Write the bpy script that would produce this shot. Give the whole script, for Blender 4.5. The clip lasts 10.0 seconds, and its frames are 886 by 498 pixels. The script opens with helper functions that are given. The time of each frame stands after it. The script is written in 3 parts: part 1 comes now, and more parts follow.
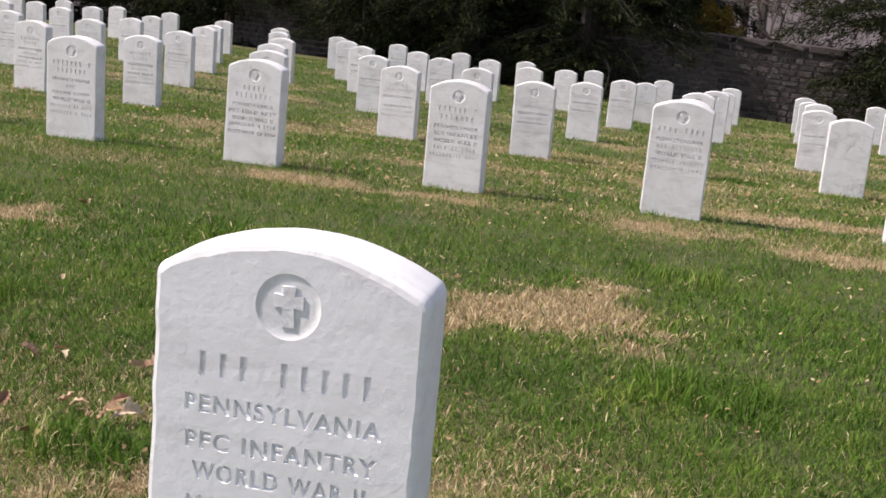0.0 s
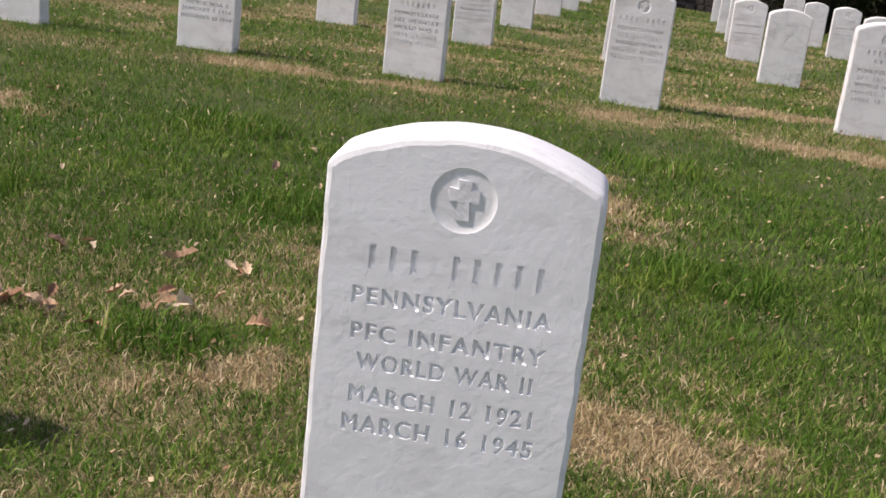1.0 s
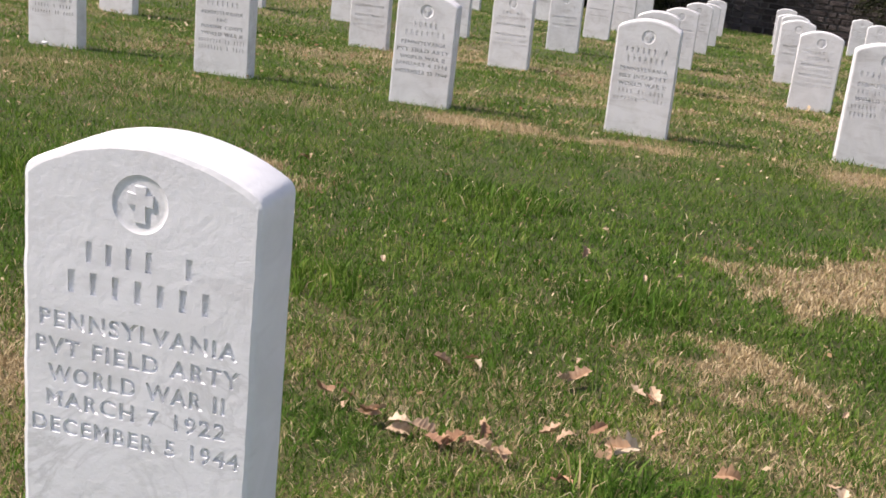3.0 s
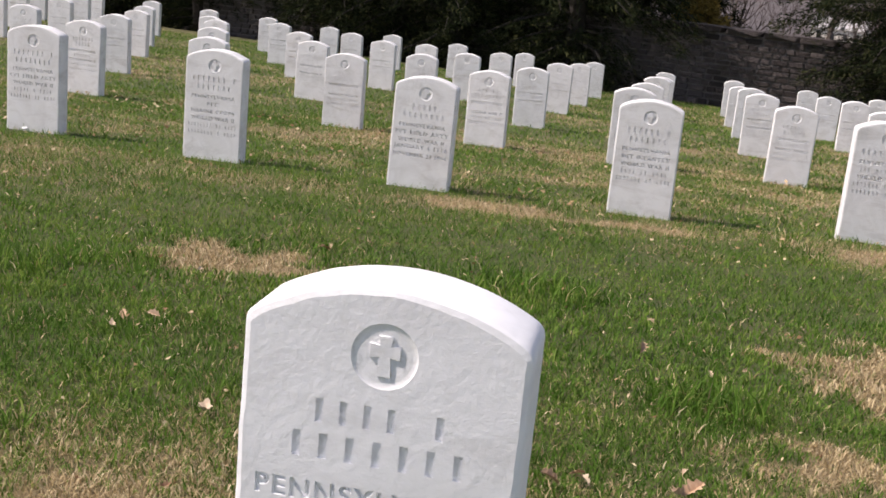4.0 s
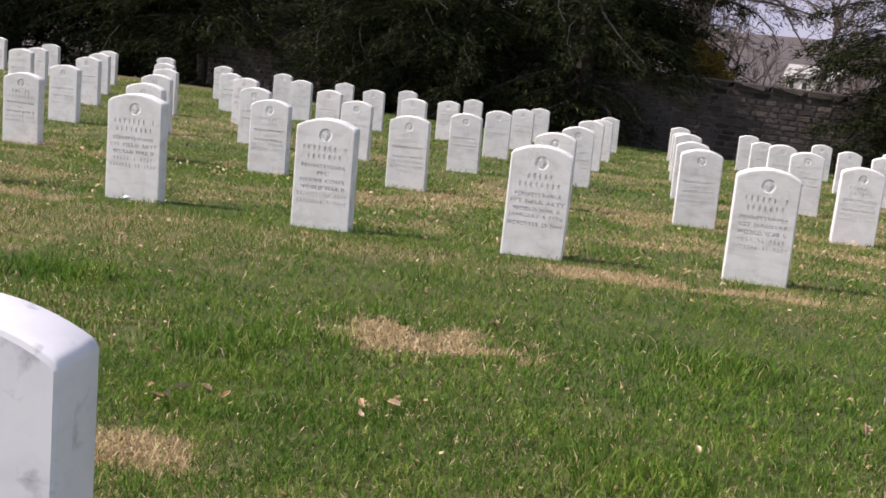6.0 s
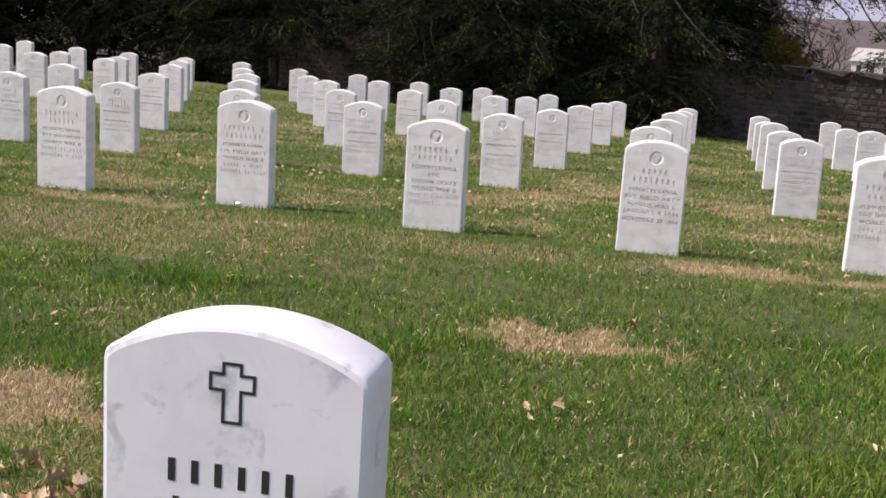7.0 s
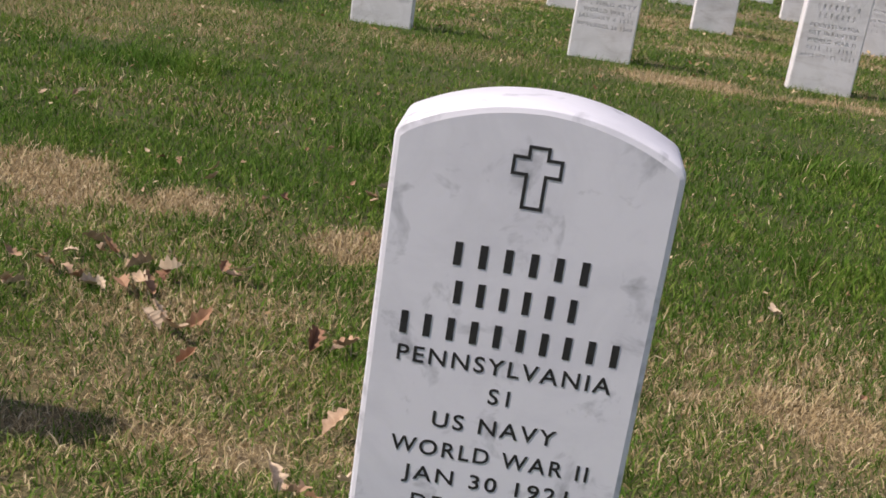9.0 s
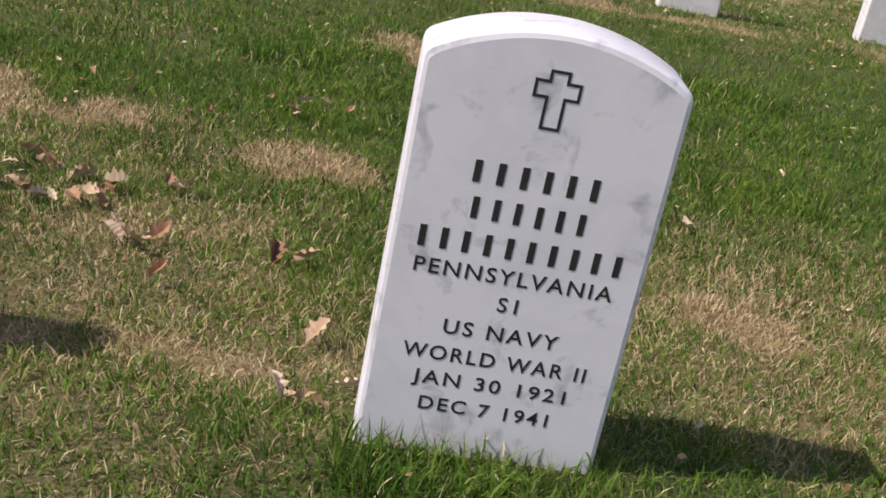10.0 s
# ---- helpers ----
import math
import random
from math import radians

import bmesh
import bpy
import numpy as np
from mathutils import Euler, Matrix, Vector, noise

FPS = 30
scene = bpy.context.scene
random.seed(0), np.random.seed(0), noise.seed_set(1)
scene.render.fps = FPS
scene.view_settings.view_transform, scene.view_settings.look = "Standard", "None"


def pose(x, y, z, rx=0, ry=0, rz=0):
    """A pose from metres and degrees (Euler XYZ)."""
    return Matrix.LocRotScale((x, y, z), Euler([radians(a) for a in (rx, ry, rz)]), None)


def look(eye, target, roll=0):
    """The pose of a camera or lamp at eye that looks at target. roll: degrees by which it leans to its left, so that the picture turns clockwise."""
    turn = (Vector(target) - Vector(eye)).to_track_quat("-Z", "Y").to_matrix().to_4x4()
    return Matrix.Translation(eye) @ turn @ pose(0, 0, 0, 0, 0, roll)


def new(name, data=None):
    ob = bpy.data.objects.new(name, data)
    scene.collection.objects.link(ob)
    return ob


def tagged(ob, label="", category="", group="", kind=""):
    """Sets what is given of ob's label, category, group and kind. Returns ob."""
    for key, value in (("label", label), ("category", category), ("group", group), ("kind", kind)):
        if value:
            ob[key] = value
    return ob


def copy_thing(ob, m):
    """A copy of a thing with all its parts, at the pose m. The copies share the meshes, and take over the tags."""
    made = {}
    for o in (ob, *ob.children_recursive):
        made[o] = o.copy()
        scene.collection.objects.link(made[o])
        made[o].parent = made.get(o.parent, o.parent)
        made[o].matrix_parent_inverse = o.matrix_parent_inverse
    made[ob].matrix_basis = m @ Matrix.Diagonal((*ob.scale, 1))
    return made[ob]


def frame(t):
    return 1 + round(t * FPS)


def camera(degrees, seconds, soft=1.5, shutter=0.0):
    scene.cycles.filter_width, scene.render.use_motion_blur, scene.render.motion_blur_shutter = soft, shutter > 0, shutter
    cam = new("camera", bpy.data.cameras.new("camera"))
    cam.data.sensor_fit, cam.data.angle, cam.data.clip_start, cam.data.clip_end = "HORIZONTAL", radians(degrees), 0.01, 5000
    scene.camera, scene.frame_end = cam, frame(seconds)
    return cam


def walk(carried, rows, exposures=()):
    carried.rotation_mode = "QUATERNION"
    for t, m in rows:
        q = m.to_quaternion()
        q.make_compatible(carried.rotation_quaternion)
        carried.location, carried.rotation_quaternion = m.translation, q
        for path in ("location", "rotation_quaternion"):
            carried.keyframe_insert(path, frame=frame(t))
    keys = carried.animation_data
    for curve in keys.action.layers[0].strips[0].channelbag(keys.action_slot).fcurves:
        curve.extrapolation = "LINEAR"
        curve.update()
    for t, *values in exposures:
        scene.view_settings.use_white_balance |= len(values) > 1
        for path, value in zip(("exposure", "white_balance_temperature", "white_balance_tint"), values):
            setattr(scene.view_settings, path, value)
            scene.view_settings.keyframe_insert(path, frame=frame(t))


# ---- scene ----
cam = camera(39.8, 10.0, soft=1.7)
PATH = [
    (0, (0.53, -1.277, 0.935), (0.067, 0.615, 0.481), 5.3),
    (0.5, (0.371, -1.297, 0.922), (-0.014, 0.578, 0.34), 6.0),
    (1, (0.229, -1.365, 0.917), (-0.054, 0.517, 0.302), 6.6),
    (1.5, (0.052, -1.364, 0.929), (-0.225, 0.526, 0.335), 7.9),
    (2, (-0.153, -1.338, 0.926), (-0.501, 0.541, 0.335), 7.4),
    (2.5, (-0.391, -1.281, 0.945), (-0.79, 0.577, 0.322), 7.0),
    (3, (-0.577, -1.204, 0.957), (-0.993, 0.661, 0.365), 6.0),
    (4.5, (-1.146, -1.117, 0.964), (-1.448, 0.809, 0.518), 5.8),
    (5, (-1.32, -1.156, 0.993), (-1.619, 0.764, 0.518), 5.8),
    (6.5, (-1.856, -1.241, 0.985), (-2.163, 0.703, 0.624), 5.3),
    (7, (-1.97, -1.259, 0.983), (-2.37, 0.658, 0.578), 3.6),
    (7.5, (-2.117, -1.154, 0.949), (-2.509, 0.755, 0.501), 3.4),
    (8, (-2.227, -1.162, 0.946), (-2.571, 0.745, 0.450), 4.5),
    (8.5, (-2.376, -1.232, 0.918), (-2.61, 0.663, 0.321), 6.7),
    (9, (-2.476, -1.304, 0.902), (-2.593, 0.571, 0.214), 8.2),
    (9.5, (-2.561, -1.345, 0.899), (-2.557, 0.509, 0.149), 9.3),
    (10, (-2.687, -1.388, 0.903), (-2.521, 0.446, 0.123), 11.6),
]
walk(cam, [(t, look(eye, target, roll)) for t, eye, target, roll in PATH],
     [(t, stops - 0.11, 6850, 20) for t, stops in ((0.0, 0.47), (0.5, 0.3), (1.0, 0.22), (3.0, 0.46), (4.5, 0.34), (6.5, 0.5), (7.5, 0.36), (8.5, 0.05), (10.0, 0.12))])

# ---- light ----
SUN = Vector((-0.64, -0.18, 0.75)).normalized()
world = bpy.data.worlds.new("sky")
scene.world = world
world.use_nodes = True
sky = world.node_tree.nodes.new("ShaderNodeTexSky")
sky.sky_type = "NISHITA"
sky.sun_disc = False
sky.sun_elevation = math.asin(SUN.z)
sky.sun_rotation = math.atan2(SUN.x, SUN.y)
sky.air_density, sky.dust_density, sky.ozone_density = 1.0, 0.5, 1.2
world.node_tree.nodes["Background"].inputs["Strength"].default_value = 0.115
pale = world.node_tree.nodes.new("ShaderNodeHueSaturation")
pale.inputs["Saturation"].default_value, pale.inputs["Value"].default_value = 0.72, 1.06
world.node_tree.links.new(sky.outputs[0], pale.inputs["Color"])
world.node_tree.links.new(pale.outputs[0], world.node_tree.nodes["Background"].inputs["Color"])
lamp = bpy.data.lights.new("sun", "SUN")
lamp.energy, lamp.angle, lamp.color = 4.8, radians(0.55), (1.0, 0.95, 0.87)
new("sun", lamp).matrix_world = look(SUN * 60, (0, 0, 0))


# ---- small tools ----
def table(seed):
    return np.random.RandomState(seed).rand(128, 128)


TABLES = [table(k) for k in range(6)]


def wave(x, y, k=0):
    """Smooth noise from 0 to 1 over the plan, one cell per unit."""
    x, y = np.asarray(x, float), np.asarray(y, float)
    i, j = np.floor(x).astype(int), np.floor(y).astype(int)
    u, v = x - i, y - j
    u, v = u * u * (3 - 2 * u), v * v * (3 - 2 * v)
    g = TABLES[k]
    a, b = g[i % 128, j % 128], g[(i + 1) % 128, j % 128]
    c, d = g[i % 128, (j + 1) % 128], g[(i + 1) % 128, (j + 1) % 128]
    return (a * (1 - u) + b * u) * (1 - v) + (c * (1 - u) + d * u) * v


def ramp(a, b, x):
    t = np.clip((x - a) / (b - a), 0, 1)
    return t * t * (3 - 2 * t)


def rise(x, y):
    """Height of the lawn: it falls away from the front row towards the wall, then to a valley and up to a far ridge."""
    z = np.interp(y, [-60, -3, 0, 0.78, 1.2, 2.8, 5.2, 8.6, 11.4, 14.4, 17.2, 20.2, 23.5, 30, 60, 140, 400, 900, 3000],
                  [2, 0.06, 0, -0.06, -0.1, -0.18, -0.28, -0.54, -0.71, -0.88, -1.06, -1.22, -1.40, -1.9, -5.0, -8.0, -10.0, -6, 0])
    z = z - 0.022 * np.clip(x + 4, -12, 8) * ramp(5, 20, y) * ramp(40, 25, y)
    z = z + 0.018 * np.exp(-(np.asarray(y) / 0.22) ** 2)
    return z + 0.02 * (wave(x * 1.3, y * 1.3, 1) - 0.5)


# dry patches of the lawn: x, y, half width, half depth
PATCHES = [(-0.02, 2.70, 0.36, 0.36), (-0.44, 1.65, 0.26, 0.24), (-2.40, 2.92, 0.30, 0.24), (-1.76, 4.84, 0.42, 0.14),
           (0.28, 4.85, 0.5, 0.2), (1.0, 4.62, 0.5, 0.2), (-0.42, 0.60, 0.2, 0.12), (-3.75, 1.6, 0.4, 0.16),
           (-3.3, 1.42, 0.3, 0.12), (-0.95, 4.85, 0.4, 0.12), (-1.90, 0.75, 0.22, 0.14), (0.26, 0.69, 0.2, 0.16), (-2.83, 1.36, 0.2, 0.12),
           (-5.3, 5.1, 0.4, 0.16), (-0.27, 0.77, 0.16, 0.07), (-2.95, 0.22, 0.3, 0.12), (0.9, 5.9, 0.6, 0.2)]
# wide stretches of half-dry grass: x, y, half width, half depth, how dry
ZONES = [(-5.2, 4.2, 1.9, 0.75, 0.55), (-3.2, 4.7, 0.9, 0.35, 0.5), (-3.5, 1.3, 0.7, 0.3, 0.45), (-1.3, 1.25, 0.3, 0.2, 0.4), (0.5, 5.0, 1.6, 0.4, 0.45),
         (-1.9, 0.5, 0.45, 0.4, 0.55), (-3.0, 0.3, 0.6, 0.35, 0.6), (-0.6, 0.45, 0.5, 0.25, 0.5), (-3.6, 2.6, 0.5, 0.4, 0.3)]


def dryness(x, y):
    fine = wave(x * 7, y * 7, 2) - 0.5 + 0.6 * (wave(x * 19, y * 19, 3) - 0.5)
    n = 0.5 * wave(x * 0.9, y * 1.1, 0) + 0.5 * wave(x * 2.3, y * 2.6, 4)
    weight = np.interp(y, [-3, -1, 0.9, 1.6, 3.9, 4.6, 7, 12, 24], [0.5, 1.0, 0.74, 0.18, 0.14, 0.62, 0.85, 0.8, 0.6])
    d = ramp(0.32, 0.92, n + 0.32 * fine) * weight
    for cx, cy, rx, ry in PATCHES:
        r = np.sqrt(((x - cx) / rx) ** 2 + ((y - cy) / ry) ** 2) + 1.2 * fine + 0.7 * (wave(x * 3.1, y * 3.1, 5) - 0.5)
        d = np.maximum(d, 0.98 * ramp(1.4, 0.6, r))
    for cx, cy, rx, ry, much in ZONES:
        d = np.maximum(d, much * ramp(1.4, 0.3, np.sqrt(((x - cx) / rx) ** 2 + ((y - cy) / ry) ** 2) + 0.8 * fine))
    near = ramp(-5.5, -3.0, y) * ramp(-14, -8, x) * ramp(12, 6, x)
    return np.clip(0.3 + (d - 0.3) * near, 0, 1)


# ---- materials ----
def material(name, rough=0.8):
    m = bpy.data.materials.new(name)
    m.use_nodes = True
    m.node_tree.nodes["Principled BSDF"].inputs["Roughness"].default_value = rough
    return m, m.node_tree.nodes, m.node_tree.links, m.node_tree.nodes["Principled BSDF"]


def colours(nodes, links, source, stops, out):
    r = nodes.new("ShaderNodeValToRGB")
    e = r.color_ramp.elements
    while len(e) < len(stops):
        e.new(0.5)
    for item, (p, c) in zip(e, stops):
        item.position, item.color = p, (*c, 1)
    links.new(source, r.inputs[0])
    if out is not None:
        links.new(r.outputs[0], out)
    return r.outputs[0]


def noise_node(nodes, links, scale, detail=4, rough=0.6, vector=None, distort=0.0):
    n = nodes.new("ShaderNodeTexNoise")
    n.inputs["Scale"].default_value, n.inputs["Detail"].default_value = scale, detail
    n.inputs["Roughness"].default_value, n.inputs["Distortion"].default_value = rough, distort
    if vector is None:
        c = nodes.new("ShaderNodeTexCoord")
        vector = c.outputs["Object"]
    links.new(vector, n.inputs["Vector"])
    return n.outputs[0]


def mixed(nodes, links, fac, a, b, how="MIX"):
    m = nodes.new("ShaderNodeMix")
    m.data_type, m.blend_type = "RGBA", how
    for value, slot in ((fac, 0), (a, 6), (b, 7)):
        if isinstance(value, (int, float)):
            m.inputs[slot].default_value = value
        elif isinstance(value, tuple):
            m.inputs[slot].default_value = (*value, 1)
        else:
            links.new(value, m.inputs[slot])
    return m.outputs[2]


def bump(nodes, links, height, strength, distance, bsdf, before=None):
    b = nodes.new("ShaderNodeBump")
    b.inputs["Strength"].default_value, b.inputs["Distance"].default_value = strength, distance
    links.new(height, b.inputs["Height"])
    if before is not None:
        links.new(before, b.inputs["Normal"])
    if bsdf is not None:
        links.new(b.outputs[0], bsdf.inputs["Normal"])
    return b.outputs[0]


def marble(name, base, stain, vein, rough, relief, dirt=(0.72, 0.70, 0.68), smudge=False):
    """Weathered white marble: cloudy tone, grey veins, stains and a pitted grain."""
    m, n, l, p = material(name, rough)
    info = n.new("ShaderNodeObjectInfo")
    co = n.new("ShaderNodeTexCoord")
    add = n.new("ShaderNodeVectorMath")
    add.operation = "ADD"
    l.new(co.outputs["Object"], add.inputs[0])
    sc = n.new("ShaderNodeVectorMath")
    sc.operation = "SCALE"
    sc.inputs[0].default_value = (17, 31, 23)
    l.new(info.outputs["Random"], sc.inputs["Scale"])
    l.new(sc.outputs[0], add.inputs[1])
    v = add.outputs[0]
    cloud = noise_node(n, l, 7, 5, 0.62, v, 0.8)
    tone = colours(n, l, cloud, [(0.32, stain), (0.58, base)], None)
    veins = noise_node(n, l, 5, 6, 0.6, v, 2.2)
    ridge = n.new("ShaderNodeMath")
    ridge.operation = "SUBTRACT"
    l.new(veins, ridge.inputs[0])
    ridge.inputs[1].default_value = 0.5
    size = n.new("ShaderNodeMath")
    size.operation = "ABSOLUTE"
    l.new(ridge.outputs[0], size.inputs[0])
    mask = colours(n, l, size.outputs[0], [(0.0, (1, 1, 1)), (0.035, (0, 0, 0))], None)
    patchy = colours(n, l, noise_node(n, l, 3.2, 2, 0.5, v), [(0.5, (0, 0, 0)), (0.72, (1, 1, 1))], None)
    both = mixed(n, l, 1.0, mask, patchy, "MULTIPLY")
    if smudge:
        both = colours(n, l, noise_node(n, l, 16, 4, 0.6, v, 0.4), [(0.57, (0, 0, 0)), (0.74, (1, 1, 1))], None)
    flat = n.new("ShaderNodeMapping")
    flat.inputs["Scale"].default_value = (2.2, 2.2, 7.0)
    l.new(v, flat.inputs["Vector"])
    weather = colours(n, l, noise_node(n, l, 2.2, 6, 0.65, flat.outputs[0], 0.6), [(0.52, (1, 1, 1)), (0.74, dirt)], None)
    l.new(mixed(n, l, 1.0, mixed(n, l, both, tone, vein), weather, "MULTIPLY"), p.inputs["Base Color"])
    first = bump(n, l, noise_node(n, l, 60, 4, 0.6, v), relief, 0.004, None)
    bump(n, l, noise_node(n, l, 320, 3, 0.6, v), relief * 0.8, 0.0012, p, first)
    return m


OLD = marble("weathered_marble", (0.86, 0.865, 0.89), (0.77, 0.775, 0.79), (0.60, 0.60, 0.61), 0.75, 0.24, (0.84, 0.83, 0.82))
FAR = marble("aged_marble", (0.775, 0.772, 0.78), (0.67, 0.665, 0.665), (0.6, 0.6, 0.6), 0.7, 0.3, (0.78, 0.76, 0.74))
FRESH = marble("polished_marble", (0.775, 0.78, 0.84), (0.69, 0.695, 0.755), (0.38, 0.39, 0.43), 0.45, 0.06, (0.95, 0.95, 0.96), True)
VEINED = marble("veined_marble", (0.80, 0.80, 0.80), (0.70, 0.70, 0.71), (0.30, 0.31, 0.34), 0.5, 0.1)

INK, n, l, p = material("black_paint", 0.6)
colours(n, l, noise_node(n, l, 200), [(0.3, (0.012, 0.012, 0.014)), (0.8, (0.03, 0.03, 0.032))], p.inputs["Base Color"])


def blade_material(name, stops, through_part, rough=0.6, shine=0.2, blotch=None):
    m, n, l, p = material(name, rough)
    geo = n.new("ShaderNodeNewGeometry")
    c = colours(n, l, geo.outputs["Random Per Island"], stops, p.inputs["Base Color"])
    if blotch:
        c = mixed(n, l, 1.0, c, colours(n, l, noise_node(n, l, 3.0, 4, 0.65, geo.outputs["Position"]), blotch, None), "MULTIPLY")
        l.new(c, p.inputs["Base Color"])
    p.inputs["Specular IOR Level"].default_value = shine
    t = n.new("ShaderNodeBsdfTranslucent")
    l.new(c, t.inputs["Color"])
    mix = n.new("ShaderNodeMixShader")
    mix.inputs[0].default_value = through_part
    l.new(p.outputs[0], mix.inputs[1])
    l.new(t.outputs[0], mix.inputs[2])
    l.new(mix.outputs[0], n["Material Output"].inputs["Surface"])
    return m


GREEN = blade_material("grass_green", [(0.0, (0.050, 0.097, 0.014)), (0.45, (0.099, 0.198, 0.027)), (0.8, (0.160, 0.268, 0.046)), (1.0, (0.26, 0.315, 0.085))], 0.36, 0.6, 0.1, blotch=[(0.36, (0.66, 0.78, 0.68)), (0.5, (0.95, 1.0, 0.95)), (0.66, (1.25, 1.15, 1.05))])
STRAW = blade_material("grass_dry", [(0.0, (0.26, 0.185, 0.09)), (0.5, (0.48, 0.375, 0.205)), (0.85, (0.62, 0.50, 0.30)), (1.0, (0.72, 0.61, 0.42))], 0.2)

SOIL, n, l, p = material("lawn_soil", 0.95)
at = n.new("ShaderNodeAttribute")
at.attribute_name = "dry"
lush = colours(n, l, noise_node(n, l, 9, 6, 0.7), [(0.3, (0.020, 0.036, 0.006)), (0.6, (0.048, 0.080, 0.011)), (0.8, (0.085, 0.105, 0.022))], None)
lush = mixed(n, l, colours(n, l, noise_node(n, l, 160, 5, 0.75), [(0.48, (0, 0, 0)), (0.64, (1, 1, 1))], None), lush, (0.17, 0.135, 0.06))
bare = colours(n, l, noise_node(n, l, 130, 6, 0.75), [(0.35, (0.10, 0.07, 0.035)), (0.5, (0.24, 0.175, 0.09)), (0.68, (0.45, 0.345, 0.20))], None)
far = n.new("ShaderNodeAttribute")
far.attribute_name = "valley"
woods = colours(n, l, noise_node(n, l, 0.06, 6, 0.7), [(0.3, (0.055, 0.046, 0.046)), (0.7, (0.11, 0.09, 0.088))], None)
l.new(mixed(n, l, far.outputs["Fac"], mixed(n, l, at.outputs["Fac"], lush, bare), woods), p.inputs["Base Color"])
bump(n, l, noise_node(n, l, 40, 6, 0.7), 0.8, 0.02, p)

LEAF, n, l, p = material("dead_leaf", 0.7)
info = n.new("ShaderNodeObjectInfo")
c = colours(n, l, info.outputs["Random"], [(0.0, (0.25, 0.115, 0.06)), (0.35, (0.46, 0.28, 0.16)), (0.7, (0.64, 0.47, 0.32)), (1.0, (0.68, 0.57, 0.41))], None)
l.new(mixed(n, l, 0.5, c, colours(n, l, noise_node(n, l, 60), [(0.3, (0.3, 0.2, 0.15)), (0.7, (1, 1, 1))], None), "MULTIPLY"), p.inputs["Base Color"])
LITTER = blade_material("leaf_litter", [(0.0, (0.16, 0.08, 0.04)), (0.5, (0.38, 0.25, 0.13)), (1.0, (0.62, 0.50, 0.33))], 0.15)

DEAD = blade_material("dead_sprays", [(0.0, (0.08, 0.062, 0.05)), (0.6, (0.20, 0.155, 0.125)), (1.0, (0.34, 0.27, 0.23))], 0.1, 0.95, 0.02)
# shade among the boughs is put into the needles; last stop for lit sprays
NEEDLE = blade_material("shaded_needles", [(0.0, (0.008, 0.011, 0.006)), (0.6, (0.019, 0.027, 0.012)), (1.0, (0.060, 0.062, 0.027))], 0.1, 0.95, 0.02)
BROWN = blade_material("bush_leaves", [(0.0, (0.10, 0.075, 0.02)), (0.6, (0.22, 0.15, 0.035)), (1.0, (0.30, 0.22, 0.06))], 0.25, 0.9, 0.05)
# bark again, with the shade inside the evergreens darkened into its colour
GLOOM, n, l, p = material("shaded_bark", 0.95)
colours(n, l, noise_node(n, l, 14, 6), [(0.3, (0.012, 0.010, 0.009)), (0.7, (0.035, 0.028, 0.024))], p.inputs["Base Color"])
BARK, n, l, p = material("bark", 0.95)
colours(n, l, noise_node(n, l, 14, 6), [(0.3, (0.035, 0.027, 0.022)), (0.7, (0.12, 0.095, 0.08))], p.inputs["Base Color"])
bump(n, l, noise_node(n, l, 30, 5), 0.9, 0.03, p)

ROCK, n, l, p = material("wall_stone", 0.9)
info = n.new("ShaderNodeObjectInfo")
geo = n.new("ShaderNodeNewGeometry")
c = colours(n, l, info.outputs["Random"], [(0.0, (0.035, 0.028, 0.028)), (0.5, (0.060, 0.048, 0.047)), (1.0, (0.10, 0.085, 0.083))], None)
l.new(mixed(n, l, 0.6, c, colours(n, l, noise_node(n, l, 12, 6), [(0.3, (0.45, 0.42, 0.40)), (0.7, (1, 1, 1))], None), "MULTIPLY"), p.inputs["Base Color"])
bump(n, l, noise_node(n, l, 25, 5), 0.8, 0.03, p)
MORTAR, n, l, p = material("mortar", 0.95)
colours(n, l, noise_node(n, l, 20, 5), [(0.3, (0.10, 0.09, 0.085)), (0.7, (0.19, 0.17, 0.16))], p.inputs["Base Color"])
SIDING, n, l, p = material("pale_siding", 0.8)
colours(n, l, noise_node(n, l, 3, 5), [(0.3, (0.55, 0.52, 0.46)), (0.7, (0.70, 0.67, 0.60))], p.inputs["Base Color"])
ROOF, n, l, p = material("grey_roof", 0.8)
colours(n, l, noise_node(n, l, 6, 5), [(0.3, (0.30, 0.29, 0.29)), (0.7, (0.45, 0.44, 0.43))], p.inputs["Base Color"])
DARK, n, l, p = material("window_dark", 0.2)
colours(n, l, noise_node(n, l, 3), [(0.3, (0.03, 0.03, 0.035)), (0.7, (0.06, 0.06, 0.07))], p.inputs["Base Color"])


# ---- making objects ----
def part(name, bm, mat, parent, label=""):
    """One bmesh as one mesh object under a thing or part."""
    me = bpy.data.meshes.new(name)
    bm.to_mesh(me)
    bm.free()
    me.materials.append(mat)
    ob = new(name, me)
    ob.parent = parent
    return tagged(ob, label)


def sheet(name, verts, faces, mats, index=None):
    """A mesh from arrays of alike faces."""
    me = bpy.data.meshes.new(name)
    verts, faces = np.asarray(verts, np.float32), np.asarray(faces, np.int32)
    me.vertices.add(len(verts))
    me.vertices.foreach_set("co", verts.ravel())
    k = faces.shape[1]
    me.loops.add(faces.size)
    me.loops.foreach_set("vertex_index", faces.ravel())
    me.polygons.add(len(faces))
    me.polygons.foreach_set("loop_start", np.arange(0, faces.size, k, dtype=np.int32))
    for m in mats:
        me.materials.append(m)
    if index is not None:
        me.polygons.foreach_set("material_index", np.asarray(index, np.int32))
    me.update(calc_edges=True)
    return me


